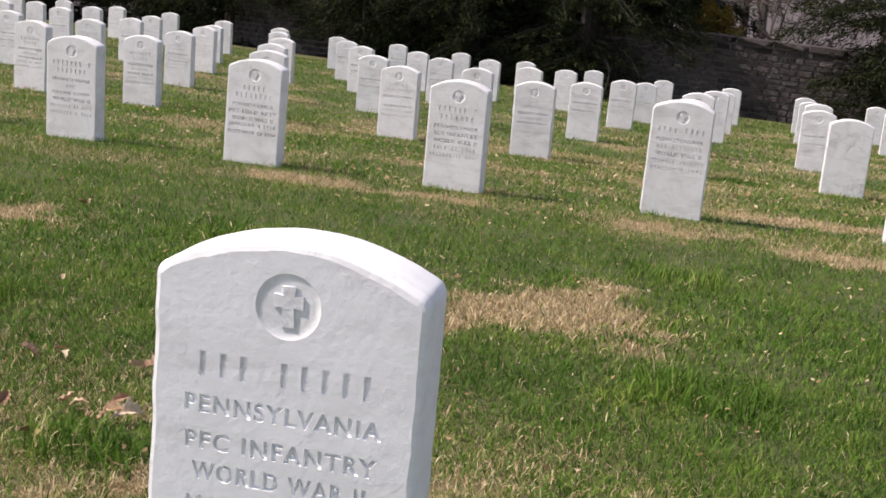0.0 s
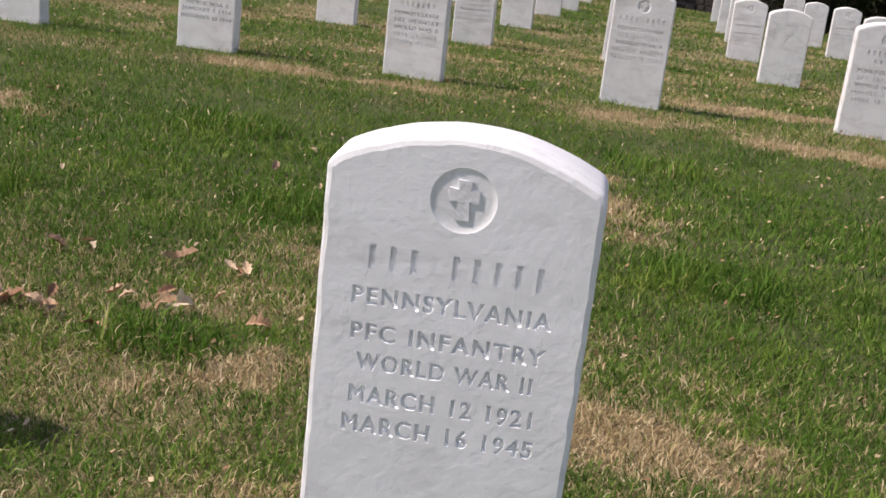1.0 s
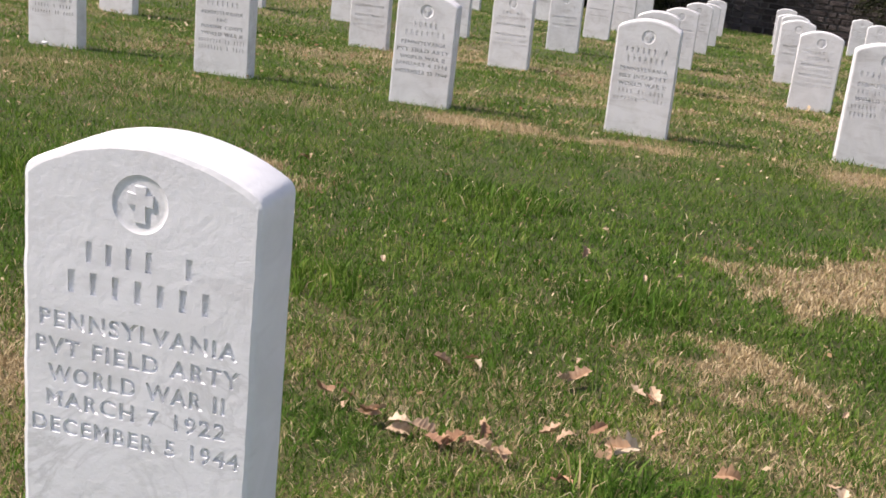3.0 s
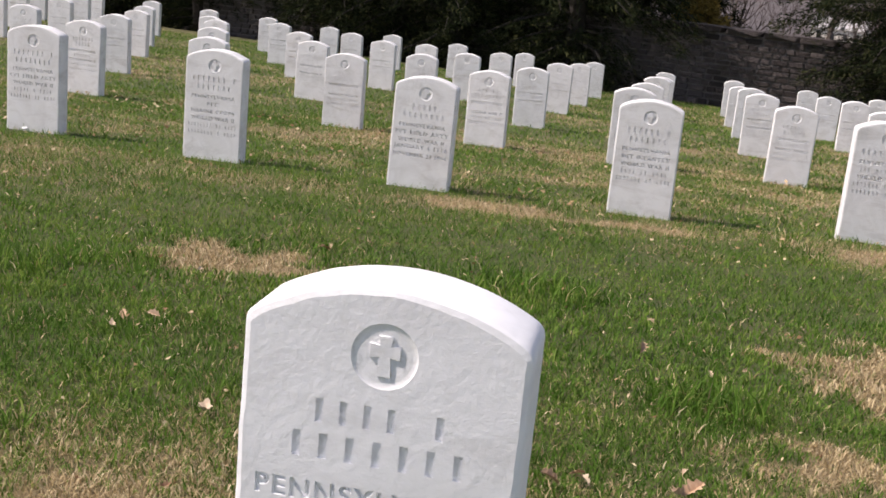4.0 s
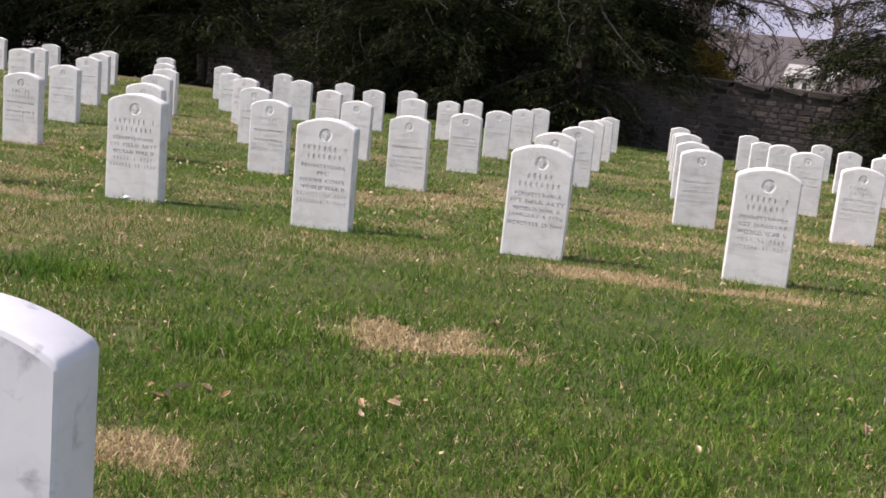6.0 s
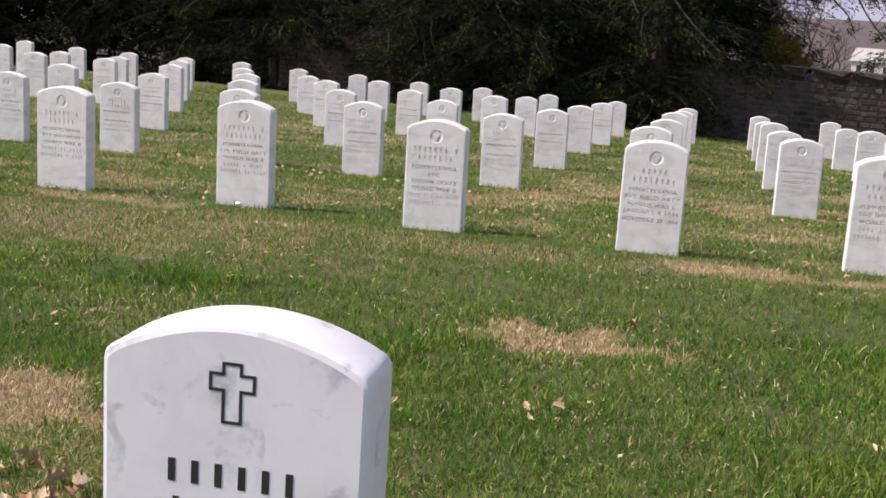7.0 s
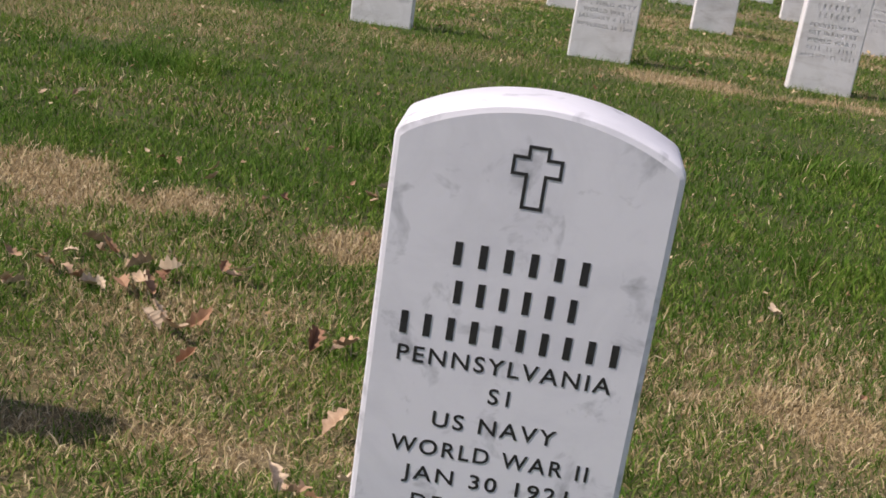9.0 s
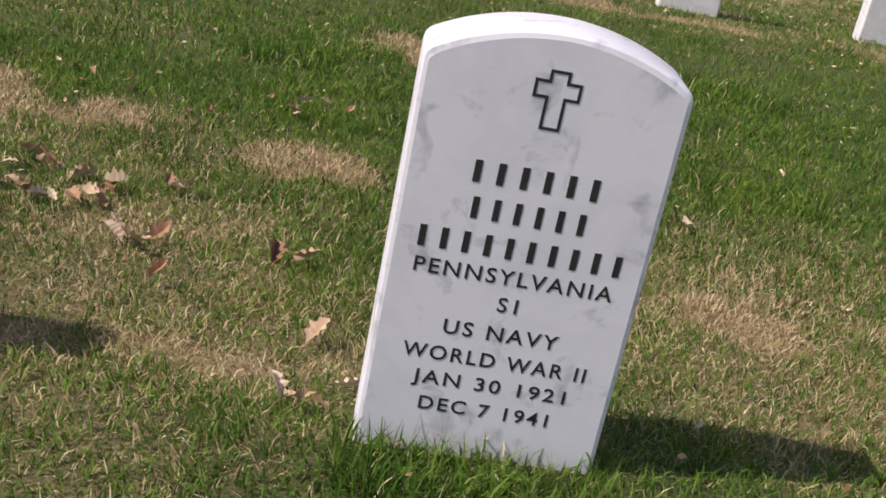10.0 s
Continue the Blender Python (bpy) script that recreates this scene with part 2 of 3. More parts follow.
# ---- the lawn ----
def lines(*spans):
    """Grid lines from spans of (start, end, step)."""
    out = []
    for a, b, s in spans:
        out += list(np.arange(a, b - 1e-6, s))
    return np.array(out + [spans[-1][1]])


GX = lines((-3000, -400, 400), (-400, -40, 30), (-40, -8, 1.0), (-8, -4.5, 0.25), (-4.5, 1.8, 0.05), (1.8, 6, 0.25), (6, 40, 1.0), (40, 400, 30), (400, 3000, 400))
GY = lines((-60, -4, 4), (-4, -0.5, 0.1), (-0.5, 5.6, 0.05), (5.6, 10, 0.12), (10, 24, 0.3), (24, 60, 2), (60, 400, 20), (400, 3000, 100))
xx, yy = np.meshgrid(GX, GY)
zz = rise(xx, yy) + np.where(yy > 300, 10 * (wave(xx / 160, yy / 200, 5) - 0.5) * ramp(300, 900, yy), 0)
idx = np.arange(xx.size).reshape(xx.shape)
quads = np.stack([idx[:-1, :-1], idx[:-1, 1:], idx[1:, 1:], idx[1:, :-1]], -1).reshape(-1, 4)
me = sheet("ground", np.stack([xx, yy, zz], -1).reshape(-1, 3), quads, [SOIL])
me.attributes.new("dry", "FLOAT", "POINT").data.foreach_set("value", dryness(xx, yy).ravel().astype(np.float32))
me.attributes.new("valley", "FLOAT", "POINT").data.foreach_set("value", ramp(28, 45, yy).ravel().astype(np.float32))
me.shade_smooth()
tagged(new("ground", me), "sloping cemetery lawn of green and dry grass", "lawn", kind="structure")


def grass(name, x0, x1, y0, y1, density, length, width, flat, seed, label, simple=False, wet=False, straw=0.0):
    """Loose blades of grass, bent, green or dry, over a stretch of the lawn."""
    rs = np.random.RandomState(seed)
    count = int((x1 - x0) * (y1 - y0) * density)
    x, y = rs.uniform(x0, x1, count), rs.uniform(y0, y1, count)
    d = np.clip(dryness(x, y) * (0.3 if wet else 1) + straw, 0, 1)
    clump = 0.6 * wave(x * 11, y * 11, 5) + 0.4 * wave(x * 4, y * 4, 1)
    keep = rs.rand(count) < 0.45 + 0.55 * clump + 0.4 * d
    x, y, d, clump = x[keep], y[keep], d[keep], clump[keep]
    count = len(x)
    dry = rs.rand(count) < 0.04 + 0.93 * d ** 1.35
    size = length * (0.55 + 0.7 * rs.rand(count)) * (0.65 + 0.7 * clump) * np.where(dry, 0.95, 1.0) * (1 - 0.12 * d)
    turn = rs.uniform(0, 2 * np.pi, count) + 1.5 * (wave(x * 5, y * 5, 2) - 0.5)
    lean = np.clip(rs.normal(flat, 0.30, count) + 0.05 * dry, 0.05, 1.45)
    dx, dy = np.cos(turn), np.sin(turn)
    w = width * (0.6 + 0.8 * rs.rand(count)) * np.where(dry, 0.95, 1.0)
    side = rs.uniform(0, 2 * np.pi, count)
    sx, sy = np.cos(side) * w / 2, np.sin(side) * w / 2
    z = rise(x, y) - 0.004
    o1, u1 = 0.55 * size * np.sin(lean * 0.6), 0.55 * size * np.cos(lean * 0.6)
    o2, u2 = o1 + 0.45 * size * np.sin(np.minimum(lean * 1.5, 1.9)), u1 + 0.45 * size * np.cos(np.minimum(lean * 1.5, 1.9))
    base = np.stack([x, y, z], 1)
    mid = base + np.stack([dx * o1, dy * o1, u1], 1)
    tip = base + np.stack([dx * o2, dy * o2, u2], 1)
    s = np.stack([sx, sy, 0 * sx], 1)
    if simple:
        verts = np.stack([base - s, base + s, tip], 1).reshape(-1, 3)
        faces, dry = np.arange(count * 3).reshape(-1, 3), dry[:, None]
        tagged(new(name, sheet(name, verts, faces, [GREEN, STRAW], dry.ravel().astype(int))), label, "grass", kind="stuff")
        return
    verts = np.stack([base - s, base + s, mid + s * 0.8, mid - s * 0.8, tip], 1).reshape(-1, 3)
    i = np.arange(count)[:, None] * 5
    faces = np.concatenate([i + [0, 1, 2], i + [0, 2, 3], i + [3, 2, 4]], 1).reshape(-1, 3)
    tagged(new(name, sheet(name, verts, faces, [GREEN, STRAW], np.repeat(dry.astype(int), 3))), label, "grass", kind="stuff")


grass("lawn_grass", -4.1, 1.3, -0.4, 0.9, 23500, 0.036, 0.0025, 0.85, 7, "short green and straw-coloured lawn grass before the wide lawn")
grass("dry_thatch", -4.1, 1.3, -0.4, 1.3, 20000, 0.036, 0.0026, 1.2, 11, "flattened dry grass lying between the green blades", True, False, 0.42)
grass("lawn_grass", -5.0, 2.2, -3.0, -0.4, 3600, 0.05, 0.0065, 0.85, 9, "short green and dry lawn grass before the front row", True)
grass("lawn_grass", -4.2, 1.4, 0.9, 2.2, 20000, 0.037, 0.0029, 0.8, 1, "short green and straw-coloured lawn grass, unevenly mown")
grass("lawn_grass", -6.2, 2.0, 3.4, 5.2, 9000, 0.041, 0.0046, 0.8, 2, "short green lawn grass with dry patches", True)
grass("lawn_grass", -5.2, 1.6, 2.2, 3.4, 9500, 0.040, 0.0040, 0.8, 5, "short green lawn grass with tufts and a dry patch")
grass("lawn_grass", -10.5, 3.5, 5.2, 9.8, 4000, 0.046, 0.0068, 0.9, 3, "green and dry lawn grass between the headstones", True)
grass("lawn_grass", -20, 5, 9.8, 23.2, 900, 0.055, 0.013, 0.95, 4, "green and dry lawn grass before a stone wall", True)
for k, (x, y, r) in enumerate(((-2.78, 2.66, 0.2), (-2.95, 2.4, 0.16), (-0.62, 0.72, 0.12), (-1.6, 1.7, 0.18), (-3.5, 0.5, 0.14), (0.5, 1.9, 0.2), (-2.3, 1.0, 0.14), (-1.35, 3.1, 0.22), (0.3, 3.6, 0.2), (-3.9, 3.2, 0.2), (-0.75, 2.0, 0.16))):
    grass("grass_tuft", x - r, x + r, y - r * 0.8, y + r * 0.8, 5000, 0.085, 0.0042, 0.7, 40 + k, "tuft of longer green grass in the lawn", False, True)
for k, x in enumerate((0.043, -1.202, -2.465, -3.64)):
    grass("grass_tuft", x - 0.19, x + 0.19, -0.14, -0.005, 24000, 0.060, 0.0028, 0.6, 20 + k, "longer green grass at the foot of a headstone", False, True)


# ---- headstones ----
WIDE, THICK, ARCH, CUT, EDGE, FLOOR, SHOULDER = 0.33, 0.10, 0.046, 0.0026, 0.0075, -0.0004, 0.013


def outline(top, inset=0.0, buried=0.12, rough=0.0, seed=0, wide=WIDE):
    """The slab's front outline, counter-clockwise from the lower left: straight sides and a segmental top."""
    h = wide / 2
    k = 48 if seed in (1, 2, 4) else 12
    radius = (h * h + ARCH * ARCH) / (2 * ARCH)
    a = math.asin(h / radius)
    low, b = top - ARCH - SHOULDER, a - SHOULDER / radius
    end = (radius * math.sin(b), top - radius + radius * math.cos(b))
    turn = [((1 - t) ** 2 * h + 2 * t * (1 - t) * h + t * t * end[0], (1 - t) ** 2 * low + 2 * t * (1 - t) * (top - ARCH) + t * t * end[1]) for t in (0.2, 0.4, 0.6, 0.8)]
    pts = [(-h, -buried), (h, -buried)]
    pts += [(h, z) for z in np.linspace(0.0, low, k)] + turn
    pts += [(radius * math.sin(t), top - radius + radius * math.cos(t)) for t in np.linspace(b, -b, 33)]
    pts += [(-x, z) for x, z in turn[::-1]] + [(-h, z) for z in np.linspace(low, 0.0, k)]
    cx, cz = 0.0, (top - buried) / 2
    out = []
    for x, z in pts:
        j = rough * (float(wave(x * 30 + seed * 7.3, z * 30 + seed * 3.1, 3)) - 0.5) + rough * 0.6 * (float(wave(x * 90 + seed, z * 90, 4)) - 0.5)
        kx = (abs(x) - inset + j) / max(abs(x), 1e-6) if abs(x) > 1e-6 else 1
        out.append((x * kx, z - (inset - j) * min(max((z - low) / SHOULDER, 0.0), 1.0)))
    return out


def slab(top, thick, rough, seed, wide=WIDE, cut=CUT):
    """A slab with worn, rounded edges; its front is sunk by the depth of the carving, and the carved face fills it."""
    bm = bmesh.new()
    inner, outer = outline(top, EDGE, rough=rough, seed=seed, wide=wide), outline(top, 0, rough=rough * 0.35, seed=seed, wide=wide)
    softer = outline(top, EDGE * 0.3, rough=rough, seed=seed, wide=wide)
    rings = []
    for pts, y in ((inner, 0.0), (inner, -cut), (softer, EDGE * 0.25 - cut), (outer, EDGE - cut), (outer, thick - EDGE), (softer, thick - EDGE * 0.3), (inner, thick)):
        rings.append([bm.verts.new((x, y, z)) for x, z in pts])
    for a, b in zip(rings, rings[1:]):
        for i in range(len(a)):
            j = (i + 1) % len(a)
            bm.faces.new((a[i], b[i], b[j], a[j]))
    bm.faces.new(rings[0])
    bm.faces.new(rings[-1][::-1])
    bmesh.ops.recalc_face_normals(bm, faces=bm.faces)
    for f in bm.faces:
        f.smooth = len(f.verts) == 4 and max(v.co.y for v in f.verts) > 0.0001
    return bm


def poly(curve, pts):
    s = curve.splines.new("POLY")
    s.points.add(len(pts) - 1)
    for q, (x, y) in zip(s.points, pts):
        q.co = (x, y, 0, 1)
    s.use_cyclic_u = True


def bolder(pts, d):
    """A closed outline moved outwards by d; counters, which run the other way, shrink."""
    out, k = [], len(pts)
    for i in range(k):
        (x0, y0), (x1, y1), (x2, y2) = pts[i - 1], pts[i], pts[(i + 1) % k]
        a, b = math.hypot(x1 - x0, y1 - y0) or 1e-9, math.hypot(x2 - x1, y2 - y1) or 1e-9
        nx, ny = -(y1 - y0) / a - (y2 - y1) / b, (x1 - x0) / a + (x2 - x1) / b
        s = max(nx * nx + ny * ny, 0.8)
        out.append((x1 + 2 * d * nx / s, y1 + 2 * d * ny / s))
    return out


def words(text, width, height, bold=0.04):
    """Outlines of one line of capitals, centred on the origin: lists of points."""
    c = bpy.data.curves.new("line", "FONT")
    c.body, c.size, c.align_x, c.resolution_u, c.space_character = text, height / 0.73, "CENTER", 3, 1.22
    ob = new("line", c)
    deps = bpy.context.evaluated_depsgraph_get()
    plain = ob.evaluated_get(deps).to_curve(deps)
    rows = []
    for s in plain.splines:
        if s.type == "BEZIER":
            b, pts = s.bezier_points, []
            for i in range(len(b)):
                p0, p1 = b[i], b[(i + 1) % len(b)]
                straight = (p0.handle_right - p0.co).cross(p1.co - p0.co).length < 1e-9 and (p1.handle_left - p1.co).cross(p1.co - p0.co).length < 1e-9
                for k in range(1 if straight else 4):
                    t = k / 4
                    q = p0.co * (1 - t) ** 3 + p0.handle_right * 3 * t * (1 - t) ** 2 + p1.handle_left * 3 * t * t * (1 - t) + p1.co * t ** 3
                    pts.append((q.x, q.y))
        else:
            pts = [(q.co.x, q.co.y) for q in s.points]
        rows.append(pts)
    ob.evaluated_get(deps).to_curve_clear()
    bpy.data.objects.remove(ob)
    bpy.data.curves.remove(c)
    xs = [x for r in rows for x, _ in r]
    ys = [y for r in rows for _, y in r]
    k, mx, my = width / (max(xs) - min(xs)), (max(xs) + min(xs)) / 2, (max(ys) + min(ys)) / 2
    return [bolder([((x - mx) * k, y - my) for x, y in r], -height * bold) for r in rows]


def bars(count, width, height):
    """Plain upright bars in place of one line of writing; a space in count is a word's gap."""
    cells = len(count)
    step = width / cells
    rows = []
    for i, on in enumerate(count):
        if on == "#":
            x = -width / 2 + (i + 0.5) * step
            w, h = step * 0.155, height / 2
            rows.append([(x - w, -h), (x - w, h), (x + w, h), (x + w, -h)])
    return rows


def cross(size, thick):
    a, b = size, thick / 2
    up, down, arm, lift = a * 0.5, a * 0.5, a * 0.37, a * 0.125
    k = 1.25
    return [(-b * k, -down), (b * k, -down), (b, lift - b), (arm, lift - b * k), (arm, lift + b * k), (b, lift + b), (b * k, up), (-b * k, up), (-b, lift + b), (-arm, lift + b * k), (-arm, lift - b * k), (-b, lift - b)]


def inscription(rows, bold=0.055):
    """Outlines of all lines: rows of (words or '#' for a barred letter, height above ground, width, cap height)."""
    out = []
    for text, z, width, height in rows:
        pieces = bars(text, width, height) if "#" in text else words(text, width, height, bold)
        out += [[(x, y + z) for x, y in r] for r in pieces]
    return out


def filled(outlines, depth):
    """A flat plate out of nested outlines; the odd ones are holes. Front at -depth, back at 0."""
    c = bpy.data.curves.new("plate", "CURVE")
    c.dimensions, c.fill_mode, c.extrude = "2D", "BOTH", depth / 2
    for r in outlines:
        poly(c, r)
    ob = new("plate", c)
    me = bpy.data.meshes.new_from_object(ob.evaluated_get(bpy.context.evaluated_depsgraph_get()))
    bpy.data.objects.remove(ob)
    bpy.data.curves.remove(c)
    bm = bmesh.new()
    bm.from_mesh(me)
    bpy.data.meshes.remove(me)
    for v in bm.verts:
        x, y, z = v.co
        v.co = (x, -z - depth / 2, y)
    bmesh.ops.remove_doubles(bm, verts=bm.verts, dist=2e-5)
    bmesh.ops.recalc_face_normals(bm, faces=bm.faces)
    return bm


def carved(frame_line, holes, depth, gaps=()):
    """The stone's face at -depth with sunk shapes whose sides slope in to the floor at 0: holes are (outline, slope), gaps stay open."""
    bm = filled([frame_line] + [pts for pts, _ in holes] + list(gaps), 0.0)
    for v in bm.verts:
        v.co.y = -depth
    floor = filled([bolder(pts, slope) for pts, slope in holes], 0.0)
    for v in floor.verts:
        v.co.y = FLOOR
    me = bpy.data.meshes.new("floor")
    floor.to_mesh(me)
    floor.free()
    bm.from_mesh(me)
    bpy.data.meshes.remove(me)
    for pts, slope in holes:
        low = bolder(pts, slope)
        a = [bm.verts.new((x, -depth, z)) for x, z in pts]
        b = [bm.verts.new((x, FLOOR, z)) for x, z in low]
        for i in range(len(a)):
            j = (i + 1) % len(a)
            bm.faces.new((a[i], b[i], b[j], a[j]))
    bmesh.ops.remove_doubles(bm, verts=bm.verts, dist=2e-5)
    bmesh.ops.recalc_face_normals(bm, faces=bm.faces)
    flip = [f for f in bm.faces if f.normal.y > 0]
    bmesh.ops.reverse_faces(bm, faces=flip)
    return bm


def ring(radius, z, k=28):
    return [(radius * math.cos(2 * math.pi * i / k), z + radius * math.sin(2 * math.pi * i / k)) for i in range(k)]


def dish(radius, z, depth, cut):
    """The roundel's hollow floor, from the face at -cut down to its middle."""
    bm = bmesh.new()
    last = None
    for f in (1.0, 0.95, 0.8, 0.6, 0.4, 0.2):
        drop = depth * (0.55 * (f < 0.99) + 0.45 * (1 - f * f))
        now = [bm.verts.new((x, drop - cut, y)) for x, y in ring(radius * f, 0)]
        for v in now:
            v.co.z += z
        if last:
            for i in range(len(now)):
                j = (i + 1) % len(now)
                bm.faces.new((last[i], last[j], now[j], now[i]))
        last = now
    bm.faces.new(last)
    bmesh.ops.recalc_face_normals(bm, faces=bm.faces)
    bmesh.ops.reverse_faces(bm, faces=[f for f in bm.faces if f.normal.y > 0])
    for f in bm.faces:
        f.smooth = True
    return bm


def headstone(rows, stone, label, top=0.60, rough=0.003, seed=0, emblem=0.515, thick=THICK, group="rows of headstones", spot=0.036, wide=WIDE, cut=0.003):
    """An upright marble headstone with a carved face: a sunk roundel with a raised cross, and lines of sunk letters."""
    thing = new("headstone")
    part("slab", slab(top, thick, rough, seed, wide, cut), stone, thing)
    holes = [(pts, 0.0011) for pts in inscription(rows)]
    face = carved(outline(top, EDGE, rough=rough, seed=seed, wide=wide), holes, cut, [ring(spot, emblem)] if emblem else [])
    part("carved_face", face, stone, thing, "sunk letters in bare stone")
    if emblem:
        part("roundel", dish(spot, emblem, cut * 0.62, cut), stone, thing, "shallow sunk roundel")
        bm = filled([[(x, y + emblem) for x, y in cross(spot * 1.22, spot * 0.34)]], cut * 0.97)
        part("cross", bm, stone, thing, "small raised cross in a sunk roundel")
    return tagged(thing, label, "headstone", group)


def stand(thing, x, y, turn=0.0, lean=0.0, tip=0.0, sink=0.0, size=1.0):
    """Set a stone upright on the lawn; size shrinks its face about the emblem."""
    thing.matrix_basis = pose(x, y, float(rise(x, y)) - sink, tip, lean, turn) @ Matrix.Translation((0, 0, 0.52 * (1 - size))) @ Matrix.Diagonal((size, 1, size, 1))
    return thing


# ---- the front row ----
stand(headstone([("### #####", 0.438, 0.234, 0.031), ("PENNSYLVANIA", 0.386, 0.248, 0.0225), ("PFC INFANTRY", 0.338, 0.243, 0.0225), ("WORLD WAR II", 0.298, 0.222, 0.0225),
                 ("MARCH 12 1921", 0.252, 0.234, 0.0235), ("MARCH 16 1945", 0.211, 0.245, 0.0235)],
                OLD, "weathered white marble headstone with chipped edges and sunk lettering", 0.599, 0.003, 1, 0.524, cut=0.0038, group="front row of headstones", spot=0.041, wide=0.341), 0.042, 0.0, 2.5, sink=0.006, size=0.972)
stand(headstone([("#### #", 0.467, 0.160, 0.027), ("#######", 0.426, 0.210, 0.029), ("PENNSYLVANIA", 0.372, 0.265, 0.0225), ("PVT FIELD ARTY", 0.335, 0.275, 0.0225), ("WORLD WAR II", 0.298, 0.24, 0.0225),
                 ("MARCH 7 1922", 0.263, 0.245, 0.022), ("DECEMBER 5 1944", 0.226, 0.285, 0.022)],
                OLD, "rough white marble headstone with worn sunk lettering", 0.612, 0.002, 2, 0.538, cut=0.0038, group="front row of headstones", spot=0.037, wide=0.316), -1.204, 0.02, sink=-0.008, size=0.948)


def navy_stone():
    """A newer stone: smooth, with black lettering and a black cross in outline."""
    thing = new("headstone")
    part("slab", slab(0.599, 0.103, 0.0004, 3, 0.332), FRESH, thing)
    part("smooth_face", filled([outline(0.599, EDGE, rough=0.0004, seed=3, wide=0.332)], CUT), FRESH, thing)
    lay = CUT + 0.0006
    for text, z, width, height in (("######", 0.414, 0.178, 0.029), ("######", 0.366, 0.163, 0.029), ("##########", 0.318, 0.280, 0.029), ("PENNSYLVANIA", 0.2785, 0.258, 0.0215), ("S1", 0.2395, 0.025, 0.0215),
                                   ("US NAVY", 0.1970, 0.151, 0.0215), ("WORLD WAR II", 0.1565, 0.244, 0.0215), ("JAN 30 1921", 0.116, 0.206, 0.0205), ("DEC 7 1941", 0.080, 0.175, 0.0205)):
        shapes = inscription([(text, z, width, height)], 0.015)
        span = [(min(q[0] for q in s), max(q[0] for q in s)) for s in shapes]
        for i, s in enumerate(shapes):
            if any(j != i and span[j][0] < span[i][0] and span[j][1] > span[i][1] for j in range(len(shapes))):
                continue
            inner = [t for j, t in enumerate(shapes) if j != i and span[i][0] < span[j][0] and span[i][1] > span[j][1]]
            part("letter", filled([s] + inner, lay), INK, thing, "black painted letter")
    a = 0.0128
    big = [(-a, -0.039), (a, -0.039), (a, 0.0), (0.029, 0.0), (0.029, 0.0235), (a, 0.0235), (a, 0.0365), (-a, 0.0365), (-a, 0.0235), (-0.029, 0.0235), (-0.029, 0.0), (-a, 0.0)]
    t = 0.0038
    small = [(x - t * (1 if x > 0 else -1), y + t * s) for (x, y), s in zip(big, (1, 1, 1, 1, -1, -1, -1, -1, -1, -1, 1, 1))]
    bm = filled([[(x, y + 0.519) for x, y in big], [(x, y + 0.519) for x, y in small]], lay)
    part("cross", bm, INK, thing, "black cross drawn in outline")
    return tagged(thing, "smooth newer white marble headstone with black lettering", "headstone", "front row of headstones")


stand(navy_stone(), -2.467, 0.0, sink=0.016, size=0.978)
neighbour = headstone([("##### ####", 0.44, 0.22, 0.028)], OLD, "white marble headstone at the end of the row", 0.60, 0.004, 4, 0.52, group="front row of headstones")
stand(neighbour, -3.64, 0.02, sink=0.018)

# ---- the rows behind ----
rs = random.Random(5)


def record(names, lines, top):
    """Rows of an inscription: barred names above, then lines of writing."""
    rows, z = [], top - 0.158
    for name in names:
        rows.append((name, z, 0.029 * len(name), 0.027))
        z -= 0.045
    z -= 0.008
    for text in lines:
        rows.append((text, z, min(0.0205 * len(text), 0.285), 0.0215))
        z -= 0.039
    return rows


KIND = "white marble headstone with sunk lettering on the lawn"
PA, WAR = "PENNSYLVANIA", "WORLD WAR II"
FIRST = [(1.43, 5.42, 0.61, ("##### #", "####"), (PA, "### ########", WAR, "####### # ####", "##### ## ####")),
         (0.148, 5.38, 0.63, ("#### ####",), (PA, "### ########", WAR, "####### ## ####", "####### # ####")),
         (-1.045, 5.21, 0.605, ("###### #", "#######"), (PA, "SGT INFANTRY", WAR, "#### ## ####", "####### ## ####")),
         (-2.212, 5.13, 0.588, ("#####", "########"), (PA, "PVT FIELD ARTY", WAR, "JANUARY 4 1916", "NOVEMBER 23 1944")),
         (-3.385, 5.18, 0.602, ("####### #", "#######"), (PA, "PFC", "MARINE CORPS", WAR, "######## ## ####", "######## # ####")),
         (-4.58, 5.42, 0.615, ("####### #", "########"), (PA, "CPL FIELD ARTY", WAR, "##### # ####", "####### ## ####")),
         (-5.74, 5.42, 0.615, ("###### #", "######"), (PA, "PVT INFANTRY", WAR, "##### ## ####", "######## # ####")),
         (-6.88, 5.42, 0.61, ("#### #", "######"), (PA, "### ########", WAR, "##### ## ####", "######## # ####"))]
for k, (x, y, top, names, text) in enumerate(FIRST):
    stand(headstone(record(names, text, top), FAR, KIND, top, 0.002, 30 + k, top - 0.086, cut=0.0065), x, y, rs.uniform(-1, 1), rs.uniform(-0.5, 0.5), rs.uniform(-0.5, 0.5))

